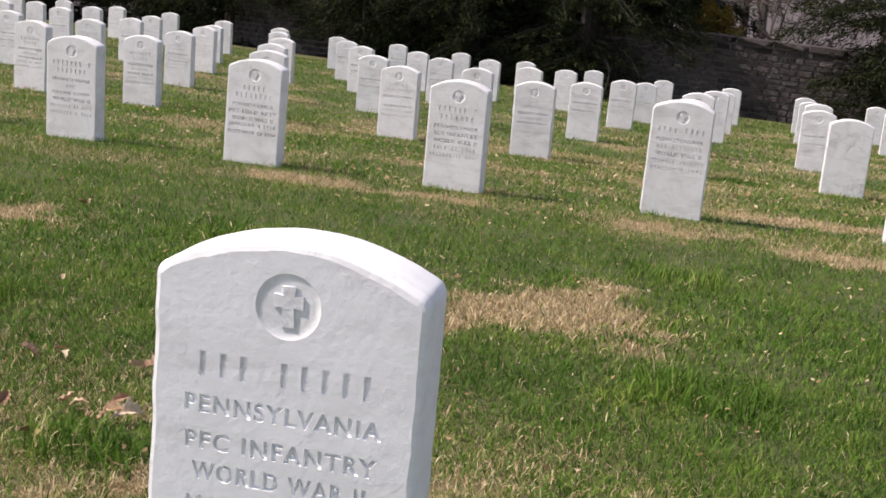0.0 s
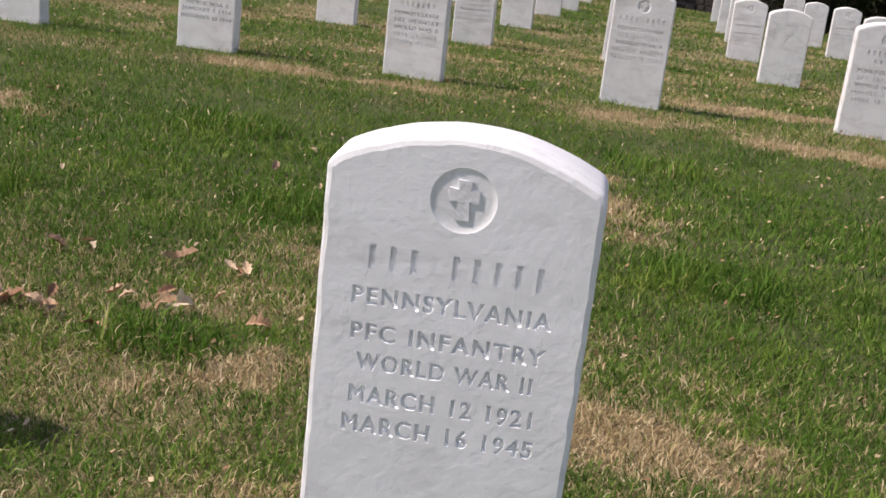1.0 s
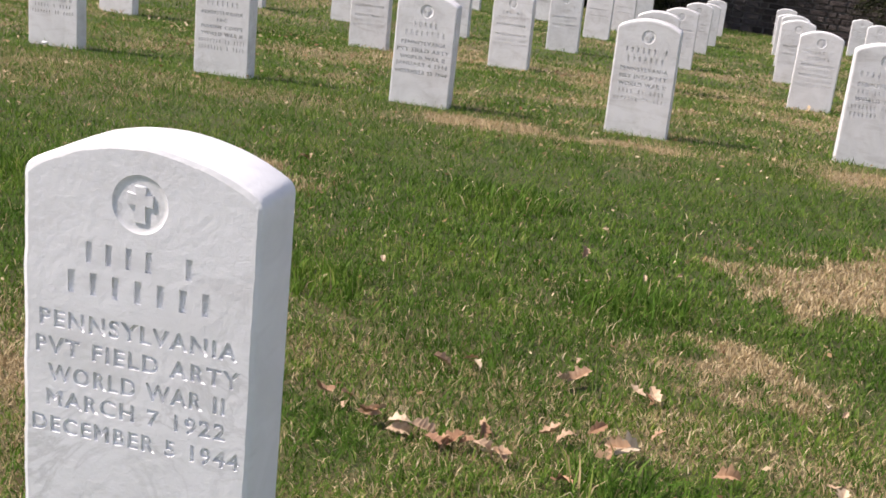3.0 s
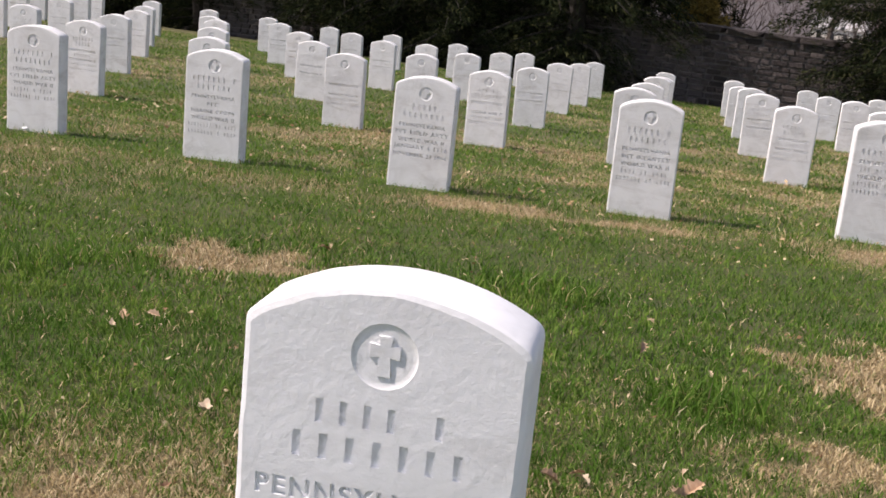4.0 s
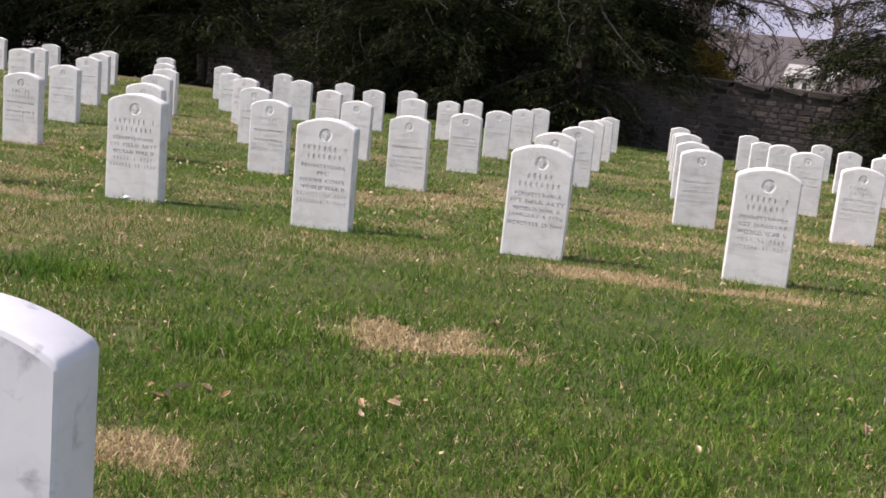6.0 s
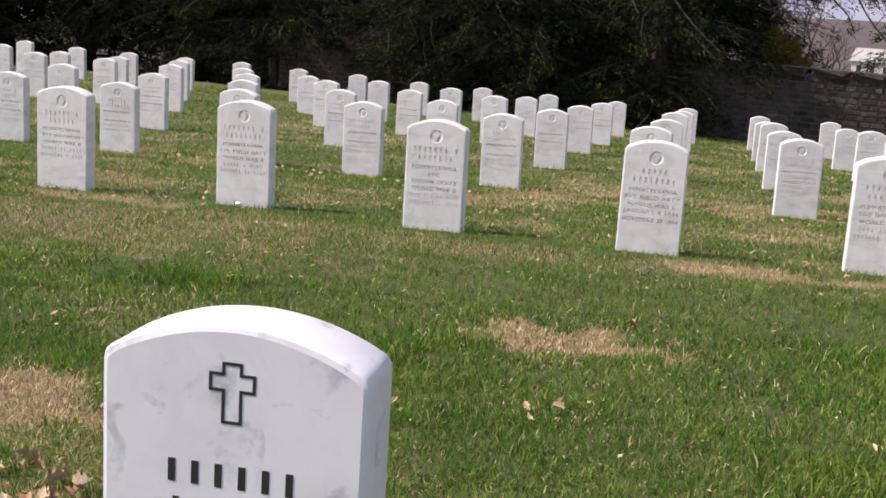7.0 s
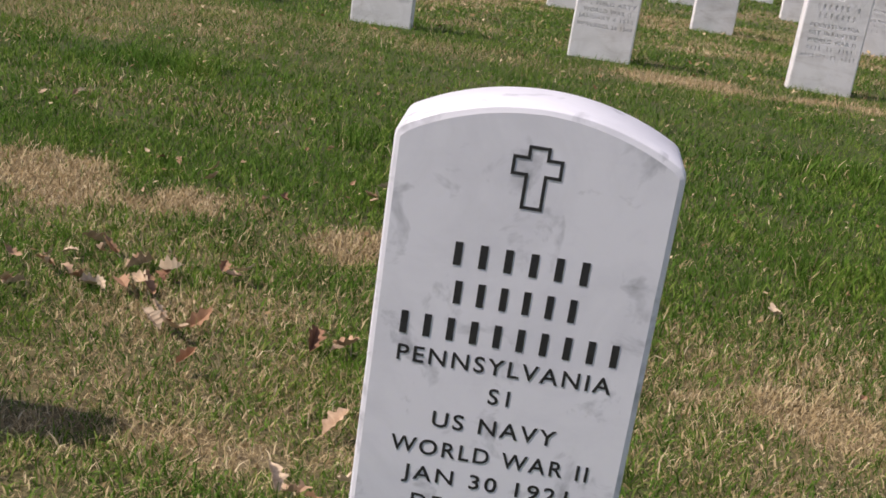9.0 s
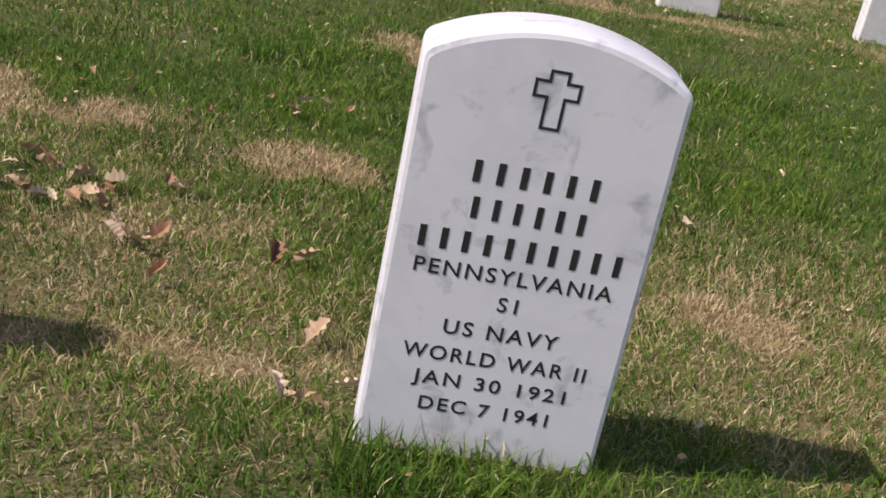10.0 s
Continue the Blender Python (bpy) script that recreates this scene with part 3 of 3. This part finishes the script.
BLANK = ("###", "## ########", "########", "### ######")
models = [headstone(record((("### ##", "########"), ("##### #", "######"), ("#######", "#####"), ("#### ####",))[k], (PA, BLANK[k], WAR, "##### ## ####", "####### # ####"), 0.615 + 0.014 * (k % 3 - 1)),
                    FAR, KIND, 0.615 + 0.014 * (k % 3 - 1), 0.002, 10 + k, 0.529 + 0.014 * (k % 3 - 1), cut=0.0065) for k in range(4)]
VEIN = headstone([("#### ####", 0.44, 0.2, 0.02)], VEINED, "white marble headstone with bold grey veins", 0.60, 0.001, 20, 0)
stand(VEIN, 1.25, 8.65, 2)
used = set()


def put(k, x, y, turn=0.0, lean=0.0, tip=0.0, sink=0.0):
    ob = models[k]
    m = pose(x, y, float(rise(x, y)) - sink, tip, lean, turn)
    if k in used:
        copy_thing(ob, m)
    else:
        used.add(k)
        ob.matrix_basis = m


ROWS = [(8.6, (2.45, 0.0, -1.23, -2.39, -3.59, -4.77, -5.91, -7.0, -8.09, -9.2)),
        (11.4, (2.4, 1.13, -0.06, -1.2, -2.36, -3.54, -4.72, -5.85, -6.95, -8.03, -9.1, -10.2)),
        (14.4, (2.5, 1.25, 0.0, -1.16, -2.38, -3.56, -4.68, -5.82, -6.95, -8.09, -9.17, -10.19, -11.26)),
        (17.2, (2.45, 1.26, 0.02, -1.12, -2.34, -3.53, -4.67, -5.84, -7.0, -8.14, -9.25, -10.34, -11.42, -12.46, -13.5)),
        (20.2, (2.44, 1.28, 0.06, -1.1, -2.31, -3.53, -4.73, -5.91, -7.07, -8.22, -9.34, -10.47, -11.59, -12.71, -13.79, -14.9))]
for y, row in ROWS:
    for x in row:
        put(rs.randrange(4), x, y + rs.uniform(-0.04, 0.04), rs.uniform(-2, 2), rs.uniform(-0.8, 0.8), rs.uniform(-0.8, 0.8), rs.uniform(-0.01, 0.015))

bm = bmesh.new()
bmesh.ops.create_icosphere(bm, subdivisions=2, radius=0.018)
for v in bm.verts:
    v.co = Vector((v.co.x * 1.3, v.co.y, v.co.z * 0.6)) * (1 + 0.3 * (float(wave(v.co.x * 60 + 5, v.co.z * 60 + v.co.y * 40 + 5, 1)) - 0.5))
pebble = part("white_pebble", bm, FAR, None)
pebble.matrix_basis = pose(-4.55, 5.28, float(rise(-4.55, 5.28)) + 0.03)
tagged(pebble, "small white stone lying at a headstone's foot", "stone")


# ---- fallen leaves ----
def oak_leaf(size, seed):
    """A lobed, curled leaf with a stalk, 12 to 16 cm long."""
    r = random.Random(seed)
    bm = bmesh.new()
    spine, left, right = [], [], []
    n = 17
    lobe = r.uniform(0, 6)
    curl, fold = r.uniform(-3.0, 3.0), r.uniform(0.4, 1.5)
    other = fold * r.uniform(0.3, 1.3)
    for i in range(n):
        t = i / (n - 1)
        w = (0.30 * math.sin(math.pi * min(1, t * 0.95 + 0.05)) ** 0.8) * (0.80 + 0.22 * math.cos(i * 1.3 + lobe) + r.uniform(-0.05, 0.05)) * size
        x = (t - 0.5) * size
        z = size * 0.12 * curl * (t - 0.5) ** 2 * 3 + r.uniform(-0.015, 0.015) * size
        spine.append(bm.verts.new((x, 0, z)))
        left.append(bm.verts.new((x + 0.06 * size, w, z + w * fold + r.uniform(-0.012, 0.02) * size)))
        right.append(bm.verts.new((x + 0.06 * size, -w, z + w * other + r.uniform(-0.012, 0.02) * size)))
    for i in range(n - 1):
        bm.faces.new((spine[i], spine[i + 1], left[i + 1], left[i]))
        bm.faces.new((right[i], right[i + 1], spine[i + 1], spine[i]))
    stalk = [bm.verts.new((-0.5 * size + dx, dy, 0.01 * size)) for dx, dy in ((0, 0.012 * size), (0, -0.012 * size), (-0.22 * size, 0))]
    bm.faces.new(stalk)
    me = bpy.data.meshes.new("oak_leaf")
    bm.to_mesh(me)
    bm.free()
    me.materials.append(LEAF)
    return me


leaves = [oak_leaf(0.044 + 0.008 * (k % 4), k) for k in range(12)]
rs = random.Random(11)
HEAPS = [(-1.065, 0.82, 0.02, 3), (-0.985, 0.79, 0.03, 4), (-0.89, 0.765, 0.03, 4), (-0.945, 0.84, 0.02, 2), (-1.25, 0.915, 0.03, 3), (-1.15, 0.87, 0.03, 3), (-0.68, 0.90, 0.05, 4), (-0.62, 1.07, 0.03, 1), (-0.78, 0.92, 0.02, 2), (-0.73, 1.01, 0.02, 1),
         (-0.81, 1.3, 0.03, 2), (-0.63, 1.27, 0.03, 3), (-0.75, 0.72, 0.02, 2), (-0.48, 0.875, 0.02, 1), (-0.28, 0.90, 0.02, 2), (-0.215, 0.67, 0.02, 1), (-0.93, 2.47, 0.05, 2), (-0.25, 1.44, 0.05, 2), (-1.04, 1.24, 0.05, 3)]
HEAPS += [(-3.40, 0.84, 0.05, 6), (-3.33, 0.98, 0.04, 4), (-3.37, 0.70, 0.04, 3), (-3.24, 0.76, 0.035, 4), (-3.17, 0.81, 0.02, 2), (-3.14, 0.89, 0.03, 3), (-3.04, 0.945, 0.02, 3), (-3.20, 0.94, 0.03, 2), (-3.06, 0.64, 0.035, 6), (-2.785, 0.66, 0.02, 2),
          (-2.746, 0.638, 0.005, 1), (-2.976, 0.473, 0.005, 1), (-2.71, 0.34, 0.03, 1), (-2.70, 0.08, 0.05, 5), (-3.44, 1.77, 0.05, 3), (-2.84, 1.79, 0.09, 7), (-3.1, 1.5, 0.05, 2), (-3.3, 1.68, 0.05, 2), (-1.88, 1.3, 0.03, 1)]
HEAPS += [(-2.55, 2.6, 0.14, 7), (-2.33, 1.91, 0.06, 3), (-2.1, 3.28, 0.08, 2), (-4.0, 2.35, 0.1, 3), (-1.7, 2.0, 0.2, 3), (-3.8, 3.88, 0.12, 4), (0.5, 1.4, 0.3, 4), (-1.0, 2.2, 1.1, 20), (-3.0, 2.0, 0.8, 14), (-2.2, 4.2, 1.4, 20), (0.3, 4.0, 0.9, 10)]
for hx, hy, spread, many in HEAPS:
    for _ in range(many):
        x, y = rs.gauss(hx, spread * 0.7), rs.gauss(hy, spread * 0.7)
        ob = new("oak_leaf", rs.choice(leaves))
        s = rs.uniform(0.65, 1.05) if spread < 0.12 else rs.uniform(0.3, 0.62)
        s *= 1.0 if hy < 1.4 else 0.75
        ob.matrix_basis = pose(x, y, float(rise(x, y)) + rs.uniform(0.018, 0.034), rs.uniform(-38, 38), rs.uniform(-38, 38), rs.uniform(0, 360)) @ Matrix.Diagonal((s, s, s, 1))
        tagged(ob, "dry curled brown oak leaf lying in the grass", "leaf", "fallen leaves")

r2 = np.random.RandomState(3)
count = 3600
x, y = r2.uniform(-7, 3, count), r2.uniform(-0.3, 9, count)
a, b, s = r2.uniform(0, 6.28, count), r2.uniform(-0.6, 0.6, count), r2.uniform(0.004, 0.009, count) * (1 + 0.25 * np.maximum(y - 2, 0))
z = rise(x, y) + 0.022 + 0.012 * r2.rand(count)
c0 = np.stack([x, y, z], 1)
u = np.stack([np.cos(a), np.sin(a), b], 1) * s[:, None]
v = np.stack([-np.sin(a), np.cos(a), r2.uniform(-0.9, 0.9, count)], 1) * (s * r2.uniform(0.25, 0.7, count))[:, None]
verts = np.stack([c0 - u, c0 - v + u * r2.uniform(-0.5, 0.6, (count, 1)), c0 + u, c0 + v * r2.uniform(0.4, 1.2, (count, 1))], 1).reshape(-1, 3)
tagged(new("leaf_litter", sheet("leaf_litter", verts, np.arange(count * 4).reshape(-1, 4), [LITTER])), "scraps of dead leaves strewn over the lawn", "leaves", kind="stuff")


# ---- trees ----
def tube(bm, pts, radii, k=5):
    last = None
    for i, (c, r) in enumerate(zip(pts, radii)):
        c = Vector(c)
        d = (Vector(pts[min(i + 1, len(pts) - 1)]) - Vector(pts[max(i - 1, 0)])).normalized()
        a = d.orthogonal().normalized()
        b = d.cross(a)
        now = [bm.verts.new(c + (a * math.cos(2 * math.pi * j / k) + b * math.sin(2 * math.pi * j / k)) * r) for j in range(k)]
        if last:
            for j in range(k):
                bm.faces.new((last[j], last[(j + 1) % k], now[(j + 1) % k], now[j]))
        last = now


def conifer(height, reach, low, seed, label, thin=1.0, coarse=1.0, bark=None, needles=None):
    """A tall evergreen: tapered trunk, drooping limbs, hanging sprays of needles."""
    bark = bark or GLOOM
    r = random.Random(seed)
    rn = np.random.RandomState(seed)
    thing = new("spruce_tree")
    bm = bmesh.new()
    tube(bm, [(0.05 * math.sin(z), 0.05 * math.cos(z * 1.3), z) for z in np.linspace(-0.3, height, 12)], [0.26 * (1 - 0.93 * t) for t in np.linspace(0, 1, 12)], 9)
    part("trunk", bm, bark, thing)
    bm = bmesh.new()
    spots, ways = [], []
    z = low
    while z < height - 0.3:
        f = 1 - z / height
        for _ in range(5 if z < 6 else 4):
            a = r.uniform(0, 2 * math.pi)
            out = reach * (0.25 + 0.75 * f) * min(1.0, 0.46 + 0.19 * z) * r.uniform(0.7, 1.08)
            drop = r.uniform(0.12, 0.34) * out
            pts = []
            for t in np.linspace(0, 1, 6):
                bend = a + 0.2 * math.sin(3 * t + z)
                pts.append((math.cos(bend) * out * t, math.sin(bend) * out * t, z + 0.25 * out * t * 0.5 - drop * t * t * 1.6))
            tube(bm, pts, [0.035 * (1 - 0.8 * t) * (0.5 + f) for t in np.linspace(0, 1, 6)], 4)
            many = int(out * (32 if z < 4.5 else 7) * thin)
            for _ in range(many):
                t = r.uniform(0.12, 1.0)
                i = min(int(t * 5), 4)
                q = Vector(pts[i]).lerp(Vector(pts[i + 1]), t * 5 - i)
                side = Vector((-math.sin(a), math.cos(a), 0)) * r.gauss(0, 0.22 * out * (1.1 - t) + 0.06)
                spots.append(q + side + Vector((0, 0, -abs(r.gauss(0, 0.10)))))
                ways.append((math.cos(a) + r.gauss(0, 0.6), math.sin(a) + r.gauss(0, 0.6), -0.55 + r.gauss(0, 0.35)))
        z += r.uniform(0.22, 0.42) if z < 5.5 else r.uniform(0.5, 0.8)
    tagged(part("branchwork", bm, bark, thing), kind="stuff")
    spots, ways = np.array(spots), np.array(ways)
    per = max(2, int(8 / coarse))
    c = np.repeat(spots, per, 0) + rn.normal(0, 0.07, (len(spots) * per, 3))
    d = np.repeat(ways, per, 0) + rn.normal(0, 0.45, (len(c), 3))
    d /= np.linalg.norm(d, axis=1)[:, None]
    size = rn.uniform(0.07, 0.21, len(c))[:, None] * coarse
    w = np.cross(d, rn.normal(0, 1, (len(c), 3)))
    w /= np.linalg.norm(w, axis=1)[:, None]
    w *= rn.uniform(0.007, 0.018, len(c))[:, None] * coarse
    verts = np.stack([c - w, c + w, c + d * size], 1).reshape(-1, 3)
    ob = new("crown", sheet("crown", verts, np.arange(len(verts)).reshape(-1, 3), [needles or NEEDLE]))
    ob.parent = thing
    tagged(ob, kind="stuff")
    return tagged(thing, label, "tree", "evergreens along the wall")


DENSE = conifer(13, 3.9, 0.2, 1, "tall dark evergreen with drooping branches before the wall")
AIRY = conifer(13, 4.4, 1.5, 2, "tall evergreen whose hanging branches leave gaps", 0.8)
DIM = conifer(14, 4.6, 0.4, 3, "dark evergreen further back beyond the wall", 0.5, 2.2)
PINE = conifer(14, 3.6, 4.6, 7, "tall pine with a bare trunk beyond the wall", 0.5, 1.3, BARK)
WITHERED = conifer(14, 4.4, 3.4, 9, "tall evergreen with brown withered hanging limbs", 0.45, 1.0, BARK, DEAD)
WITHERED.matrix_basis = pose(-0.9, 27.6, -1.7, 0, 0, 25)
for tree, spots in ((DENSE, ((-3.1, 24.3, 0, 0.85), (-5.6, 24.7, 300, 0.72), (-6.9, 25.2, 30, 0.85), (-8.3, 25.9, 140, 0.72), (-12.3, 27.2, 200, 0.8), (-14.9, 28.4, 70, 0.9), (-18.2, 28.8, 240, 1.0), (3.3, 22.8, 160, 0.8), (4.6, 23.0, 20, 0.7))),
                    (AIRY, ((-7.4, 28.3, 40, 1.0), (-14.0, 30.5, 100, 1.0), (-3.6, 27.4, 220, 1.0), (-2.6, 28.4, 60, 0.95), (-2.2, 26.0, 310, 0.30))),
                    (DIM, ((-13, 32, 0, 1.0), (-17, 33, 90, 1.0), (-22, 31, 10, 1.1), (-26, 29, 200, 1.1), (-8.5, 33, 150, 1.0), (-4.6, 32, 60, 1.0), (-21.5, 27.5, 300, 0.9), (8.6, 24, 40, 0.9), (-3.2, 33, 130, 0.9))),
                    (PINE, ((0.2, 50, 0, 1.0), (-0.6, 54, 120, 1.0)))):
    for k, (x, y, turn, s) in enumerate(spots):
        m = pose(x, y, float(rise(x, y)) - 0.05, 0, 0, turn) @ Matrix.Diagonal((s, s, s, 1))
        if k:
            copy_thing(tree, m)
for tree, (x, y, turn, s) in ((DENSE, (-3.1, 24.3, 0, 0.85)), (AIRY, (-7.4, 28.3, 40, 1.0)), (DIM, (-13, 32, 0, 1.0)), (PINE, (0.2, 50, 0, 1.0))):
    tree.matrix_basis = pose(x, y, float(rise(x, y)) - 0.05, 0, 0, turn) @ Matrix.Diagonal((s, s, s, 1))


def bare_tree(height, seed, label, slim=False):
    """A leafless broad-leaved tree: trunk, limbs and fine twigs."""
    r = random.Random(seed)
    thing = new("bare_tree")
    trunk, twigs = bmesh.new(), bmesh.new()

    def grow(p, d, length, radius, level):
        pts, radii = [p], [radius]
        for i in range(4):
            d = (d + Vector((r.gauss(0, 0.13), r.gauss(0, 0.13), 0.05))).normalized()
            p = p + d * length / 4
            pts.append(p)
            radii.append(radius * (1 - 0.14 * (i + 1)))
        tube(trunk if level < 2 else twigs, pts, radii, 6 if level < 2 else 3)
        if level == 4:
            return
        for _ in range(4 if level else 9 if slim else 5):
            q = pts[r.choice((2, 3, 4, 4))]
            if slim and level == 0:
                f = r.uniform(1.4, 3.99)
                q = pts[int(f)].lerp(pts[int(f) + 1], f % 1)
            e = (d + Vector((r.gauss(0, 0.55), r.gauss(0, 0.55), r.gauss(0.1, 0.3)))).normalized()
            grow(q, e, length * (r.uniform(0.22, 0.36) if slim and level == 0 else r.uniform(0.5, 0.75)), radius * 0.45, level + 1)

    grow(Vector((0, 0, -0.3)), Vector((0, 0, 1)), height * (0.8 if slim else 0.36), height * (0.011 if slim else 0.022), 0)
    part("trunk", trunk, BARK, thing)
    tagged(part("twigwork", twigs, BARK, thing), kind="stuff")
    return tagged(thing, label, "tree", "bare trees beyond the wall")


BARE = bare_tree(9, 4, "leafless tree with fine grey twigs beyond the wall")
BARE.matrix_basis = pose(7.5, 60, -5.2)
bare_tree(11, 8, "slender leafless tree with fine twigs beyond the wall", True).matrix_basis = pose(4.2, 46, float(rise(4.2, 46)))
for x, y, turn, s in ((11.5, 78, 120, 1.1), (5.5, 85, 200, 1.0), (13, 95, 270, 1.2), (0.4, 38, 330, 0.8), (-12.0, 31, 10, 0.7), (-10.9, 29.5, 200, 0.6), (16, 110, 20, 1.3), (3.5, 100, 140, 1.2), (-1.5, 45, 80, 1.0), (9, 50, 230, 1.1)):
    copy_thing(BARE, pose(x, y, float(rise(x, y)) - 0.1, 0, 0, turn) @ Matrix.Diagonal((s, s, s, 1)))


def bush(radius, height, seed):
    r = np.random.RandomState(seed)
    thing = new("bush")
    bm = bmesh.new()
    rr = random.Random(seed)
    for _ in range(14):
        a, o = rr.uniform(0, 6.28), rr.uniform(0.2, 0.8) * radius
        tube(bm, [(0, 0, 0), (math.cos(a) * o * 0.5, math.sin(a) * o * 0.5, height * 0.5), (math.cos(a) * o, math.sin(a) * o, height * rr.uniform(0.7, 1))], [0.025, 0.015, 0.005], 4)
    tagged(part("stems", bm, BARK, thing), kind="stuff")
    n = 6000
    d = r.normal(0, 1, (n, 3))
    d /= np.linalg.norm(d, axis=1)[:, None]
    k = r.uniform(0.55, 1.05, n) * (0.75 + 0.45 * wave(d[:, 0] * 3 + 9, d[:, 2] * 3 + 9, 2))
    c = d * k[:, None] * [radius, radius, height * 0.55] + [0, 0, height * 0.55]
    u, w = r.normal(0, 0.05, (n, 3)), r.normal(0, 0.03, (n, 3))
    verts = np.stack([c - u, c + w, c + u], 1).reshape(-1, 3)
    ob = new("leaves", sheet("leaves", verts, np.arange(n * 3).reshape(-1, 3), [BROWN]))
    ob.parent = thing
    return tagged(thing, "yellow-brown shrub behind the stone wall", "shrub")


bush(0.6, 2.0, 6).matrix_basis = pose(-0.55, 25.4, -1.5)


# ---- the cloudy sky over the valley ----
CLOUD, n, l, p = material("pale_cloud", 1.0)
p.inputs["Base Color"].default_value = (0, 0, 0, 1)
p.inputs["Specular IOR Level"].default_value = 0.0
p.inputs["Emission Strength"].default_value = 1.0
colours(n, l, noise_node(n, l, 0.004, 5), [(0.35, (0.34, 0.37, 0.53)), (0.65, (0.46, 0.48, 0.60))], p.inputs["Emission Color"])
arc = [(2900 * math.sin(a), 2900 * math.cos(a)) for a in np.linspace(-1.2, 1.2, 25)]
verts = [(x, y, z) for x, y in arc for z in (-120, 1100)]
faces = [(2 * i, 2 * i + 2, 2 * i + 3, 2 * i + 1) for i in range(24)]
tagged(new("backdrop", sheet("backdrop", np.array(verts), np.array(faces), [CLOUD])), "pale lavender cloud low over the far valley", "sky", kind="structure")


# ---- the far house ----
def house():
    thing = new("house")

    def box(name, mat, x0, x1, y0, y1, z0, z1, parent=thing):
        bm = bmesh.new()
        bmesh.ops.create_cube(bm, size=1, matrix=Matrix.Translation(((x0 + x1) / 2, (y0 + y1) / 2, (z0 + z1) / 2)) @ Matrix.Diagonal((x1 - x0, y1 - y0, z1 - z0, 1)))
        return part(name, bm, mat, parent)

    wall = box("wall", SIDING, 0, 9, 0, 7, 0, 3.0)
    bm = bmesh.new()
    a = [bm.verts.new(v) for v in ((-0.4, -0.5, 2.9), (9.4, -0.5, 2.9), (9.4, 7.5, 2.9), (-0.4, 7.5, 2.9), (-0.4, 3.5, 5.2), (9.4, 3.5, 5.2))]
    for f in ((0, 1, 5, 4), (2, 3, 4, 5), (0, 4, 3), (1, 2, 5), (0, 3, 2, 1)):
        bm.faces.new([a[i] for i in f])
    part("roof", bm, ROOF, thing)
    for x in (0.9, 3.2, 5.5, 7.5):
        w = box("window", SIDING, x - 0.08, x + 0.88, -0.06, 0.0, 0.92, 2.28)
        box("pane", DARK, x, x + 0.8, -0.09, -0.06, 1.0, 2.2, w)
    return tagged(thing, "pale low house with a light grey roof in the valley", "house")


house().matrix_basis = pose(22.0, 230, -8.8, 0, 0, -18)


# ---- the stone wall ----
wall = tagged(new("stone_wall"), "old rubble stone wall with a coping along the lawn's edge", "wall", kind="structure")
wall.matrix_basis = pose(2.0, 23.4, 0, 0, 0, -14)


def wall_top(x):
    return -0.09 - 0.012 * x


WY, WT = 0.0, 0.45
bm = bmesh.new()
corner = []
for x in (-14.6, 14.0):
    corner.append([bm.verts.new(v) for v in ((x, WY + 0.04, -2.4), (x, WY + WT, -2.4), (x, WY + WT, wall_top(x) - 0.02), (x, WY + 0.04, wall_top(x) - 0.02))])
for i in range(4):
    j = (i + 1) % 4
    bm.faces.new((corner[0][i], corner[0][j], corner[1][j], corner[1][i]))
bm.faces.new(corner[0])
bm.faces.new(corner[1][::-1])
bmesh.ops.recalc_face_normals(bm, faces=bm.faces)
part("core", bm, MORTAR, wall)


def block(seed):
    """One rough stone, a unit box with worn corners."""
    r = random.Random(seed)
    bm = bmesh.new()
    bmesh.ops.create_cube(bm, size=1)
    bmesh.ops.bevel(bm, geom=list(bm.edges), offset=0.09, segments=1, affect="EDGES")
    for v in bm.verts:
        v.co += Vector((r.gauss(0, 0.03), r.gauss(0, 0.05), r.gauss(0, 0.04)))
    me = bpy.data.meshes.new("wall_stone")
    bm.to_mesh(me)
    bm.free()
    me.materials.append(ROCK)
    return me


blocks = [block(k) for k in range(6)]
rs = random.Random(9)
rest = bmesh.new()
z = -1.75
while z < 0.25:
    h = rs.uniform(0.09, 0.15)
    x = -14.6
    while x < 5.0:
        w = rs.uniform(0.14, 0.36)
        if z + h < wall_top(x + w / 2) - 0.02:
            m = pose(x + w / 2, WY + 0.05 + rs.uniform(-0.008, 0.008), z + h / 2, 0, rs.uniform(-3, 3), 0) @ Matrix.Diagonal((w - 0.03, 0.11, h - 0.028, 1))
            if -2.6 < x < 1.0 or -12.8 < x < -11.4:
                ob = new("stone", rs.choice(blocks))
                ob.parent = wall
                ob.matrix_basis = m
            else:
                have = len(rest.verts)
                rest.from_mesh(rs.choice(blocks))
                rest.verts.ensure_lookup_table()
                bmesh.ops.transform(rest, matrix=m, verts=rest.verts[have:])
        x += w
    z += h
tagged(part("far_stones", rest, ROCK, wall), kind="stuff")
x = -14.6
while x < 5.0:
    w = rs.uniform(0.6, 0.95)
    ob = new("coping_stone", rs.choice(blocks))
    ob.parent = wall
    ob.matrix_basis = pose(x + w / 2, WY + WT / 2, wall_top(x + w / 2) + 0.04, 0, 1.26, 0) @ Matrix.Diagonal((w - 0.012, WT + 0.12, 0.12, 1))
    x += w
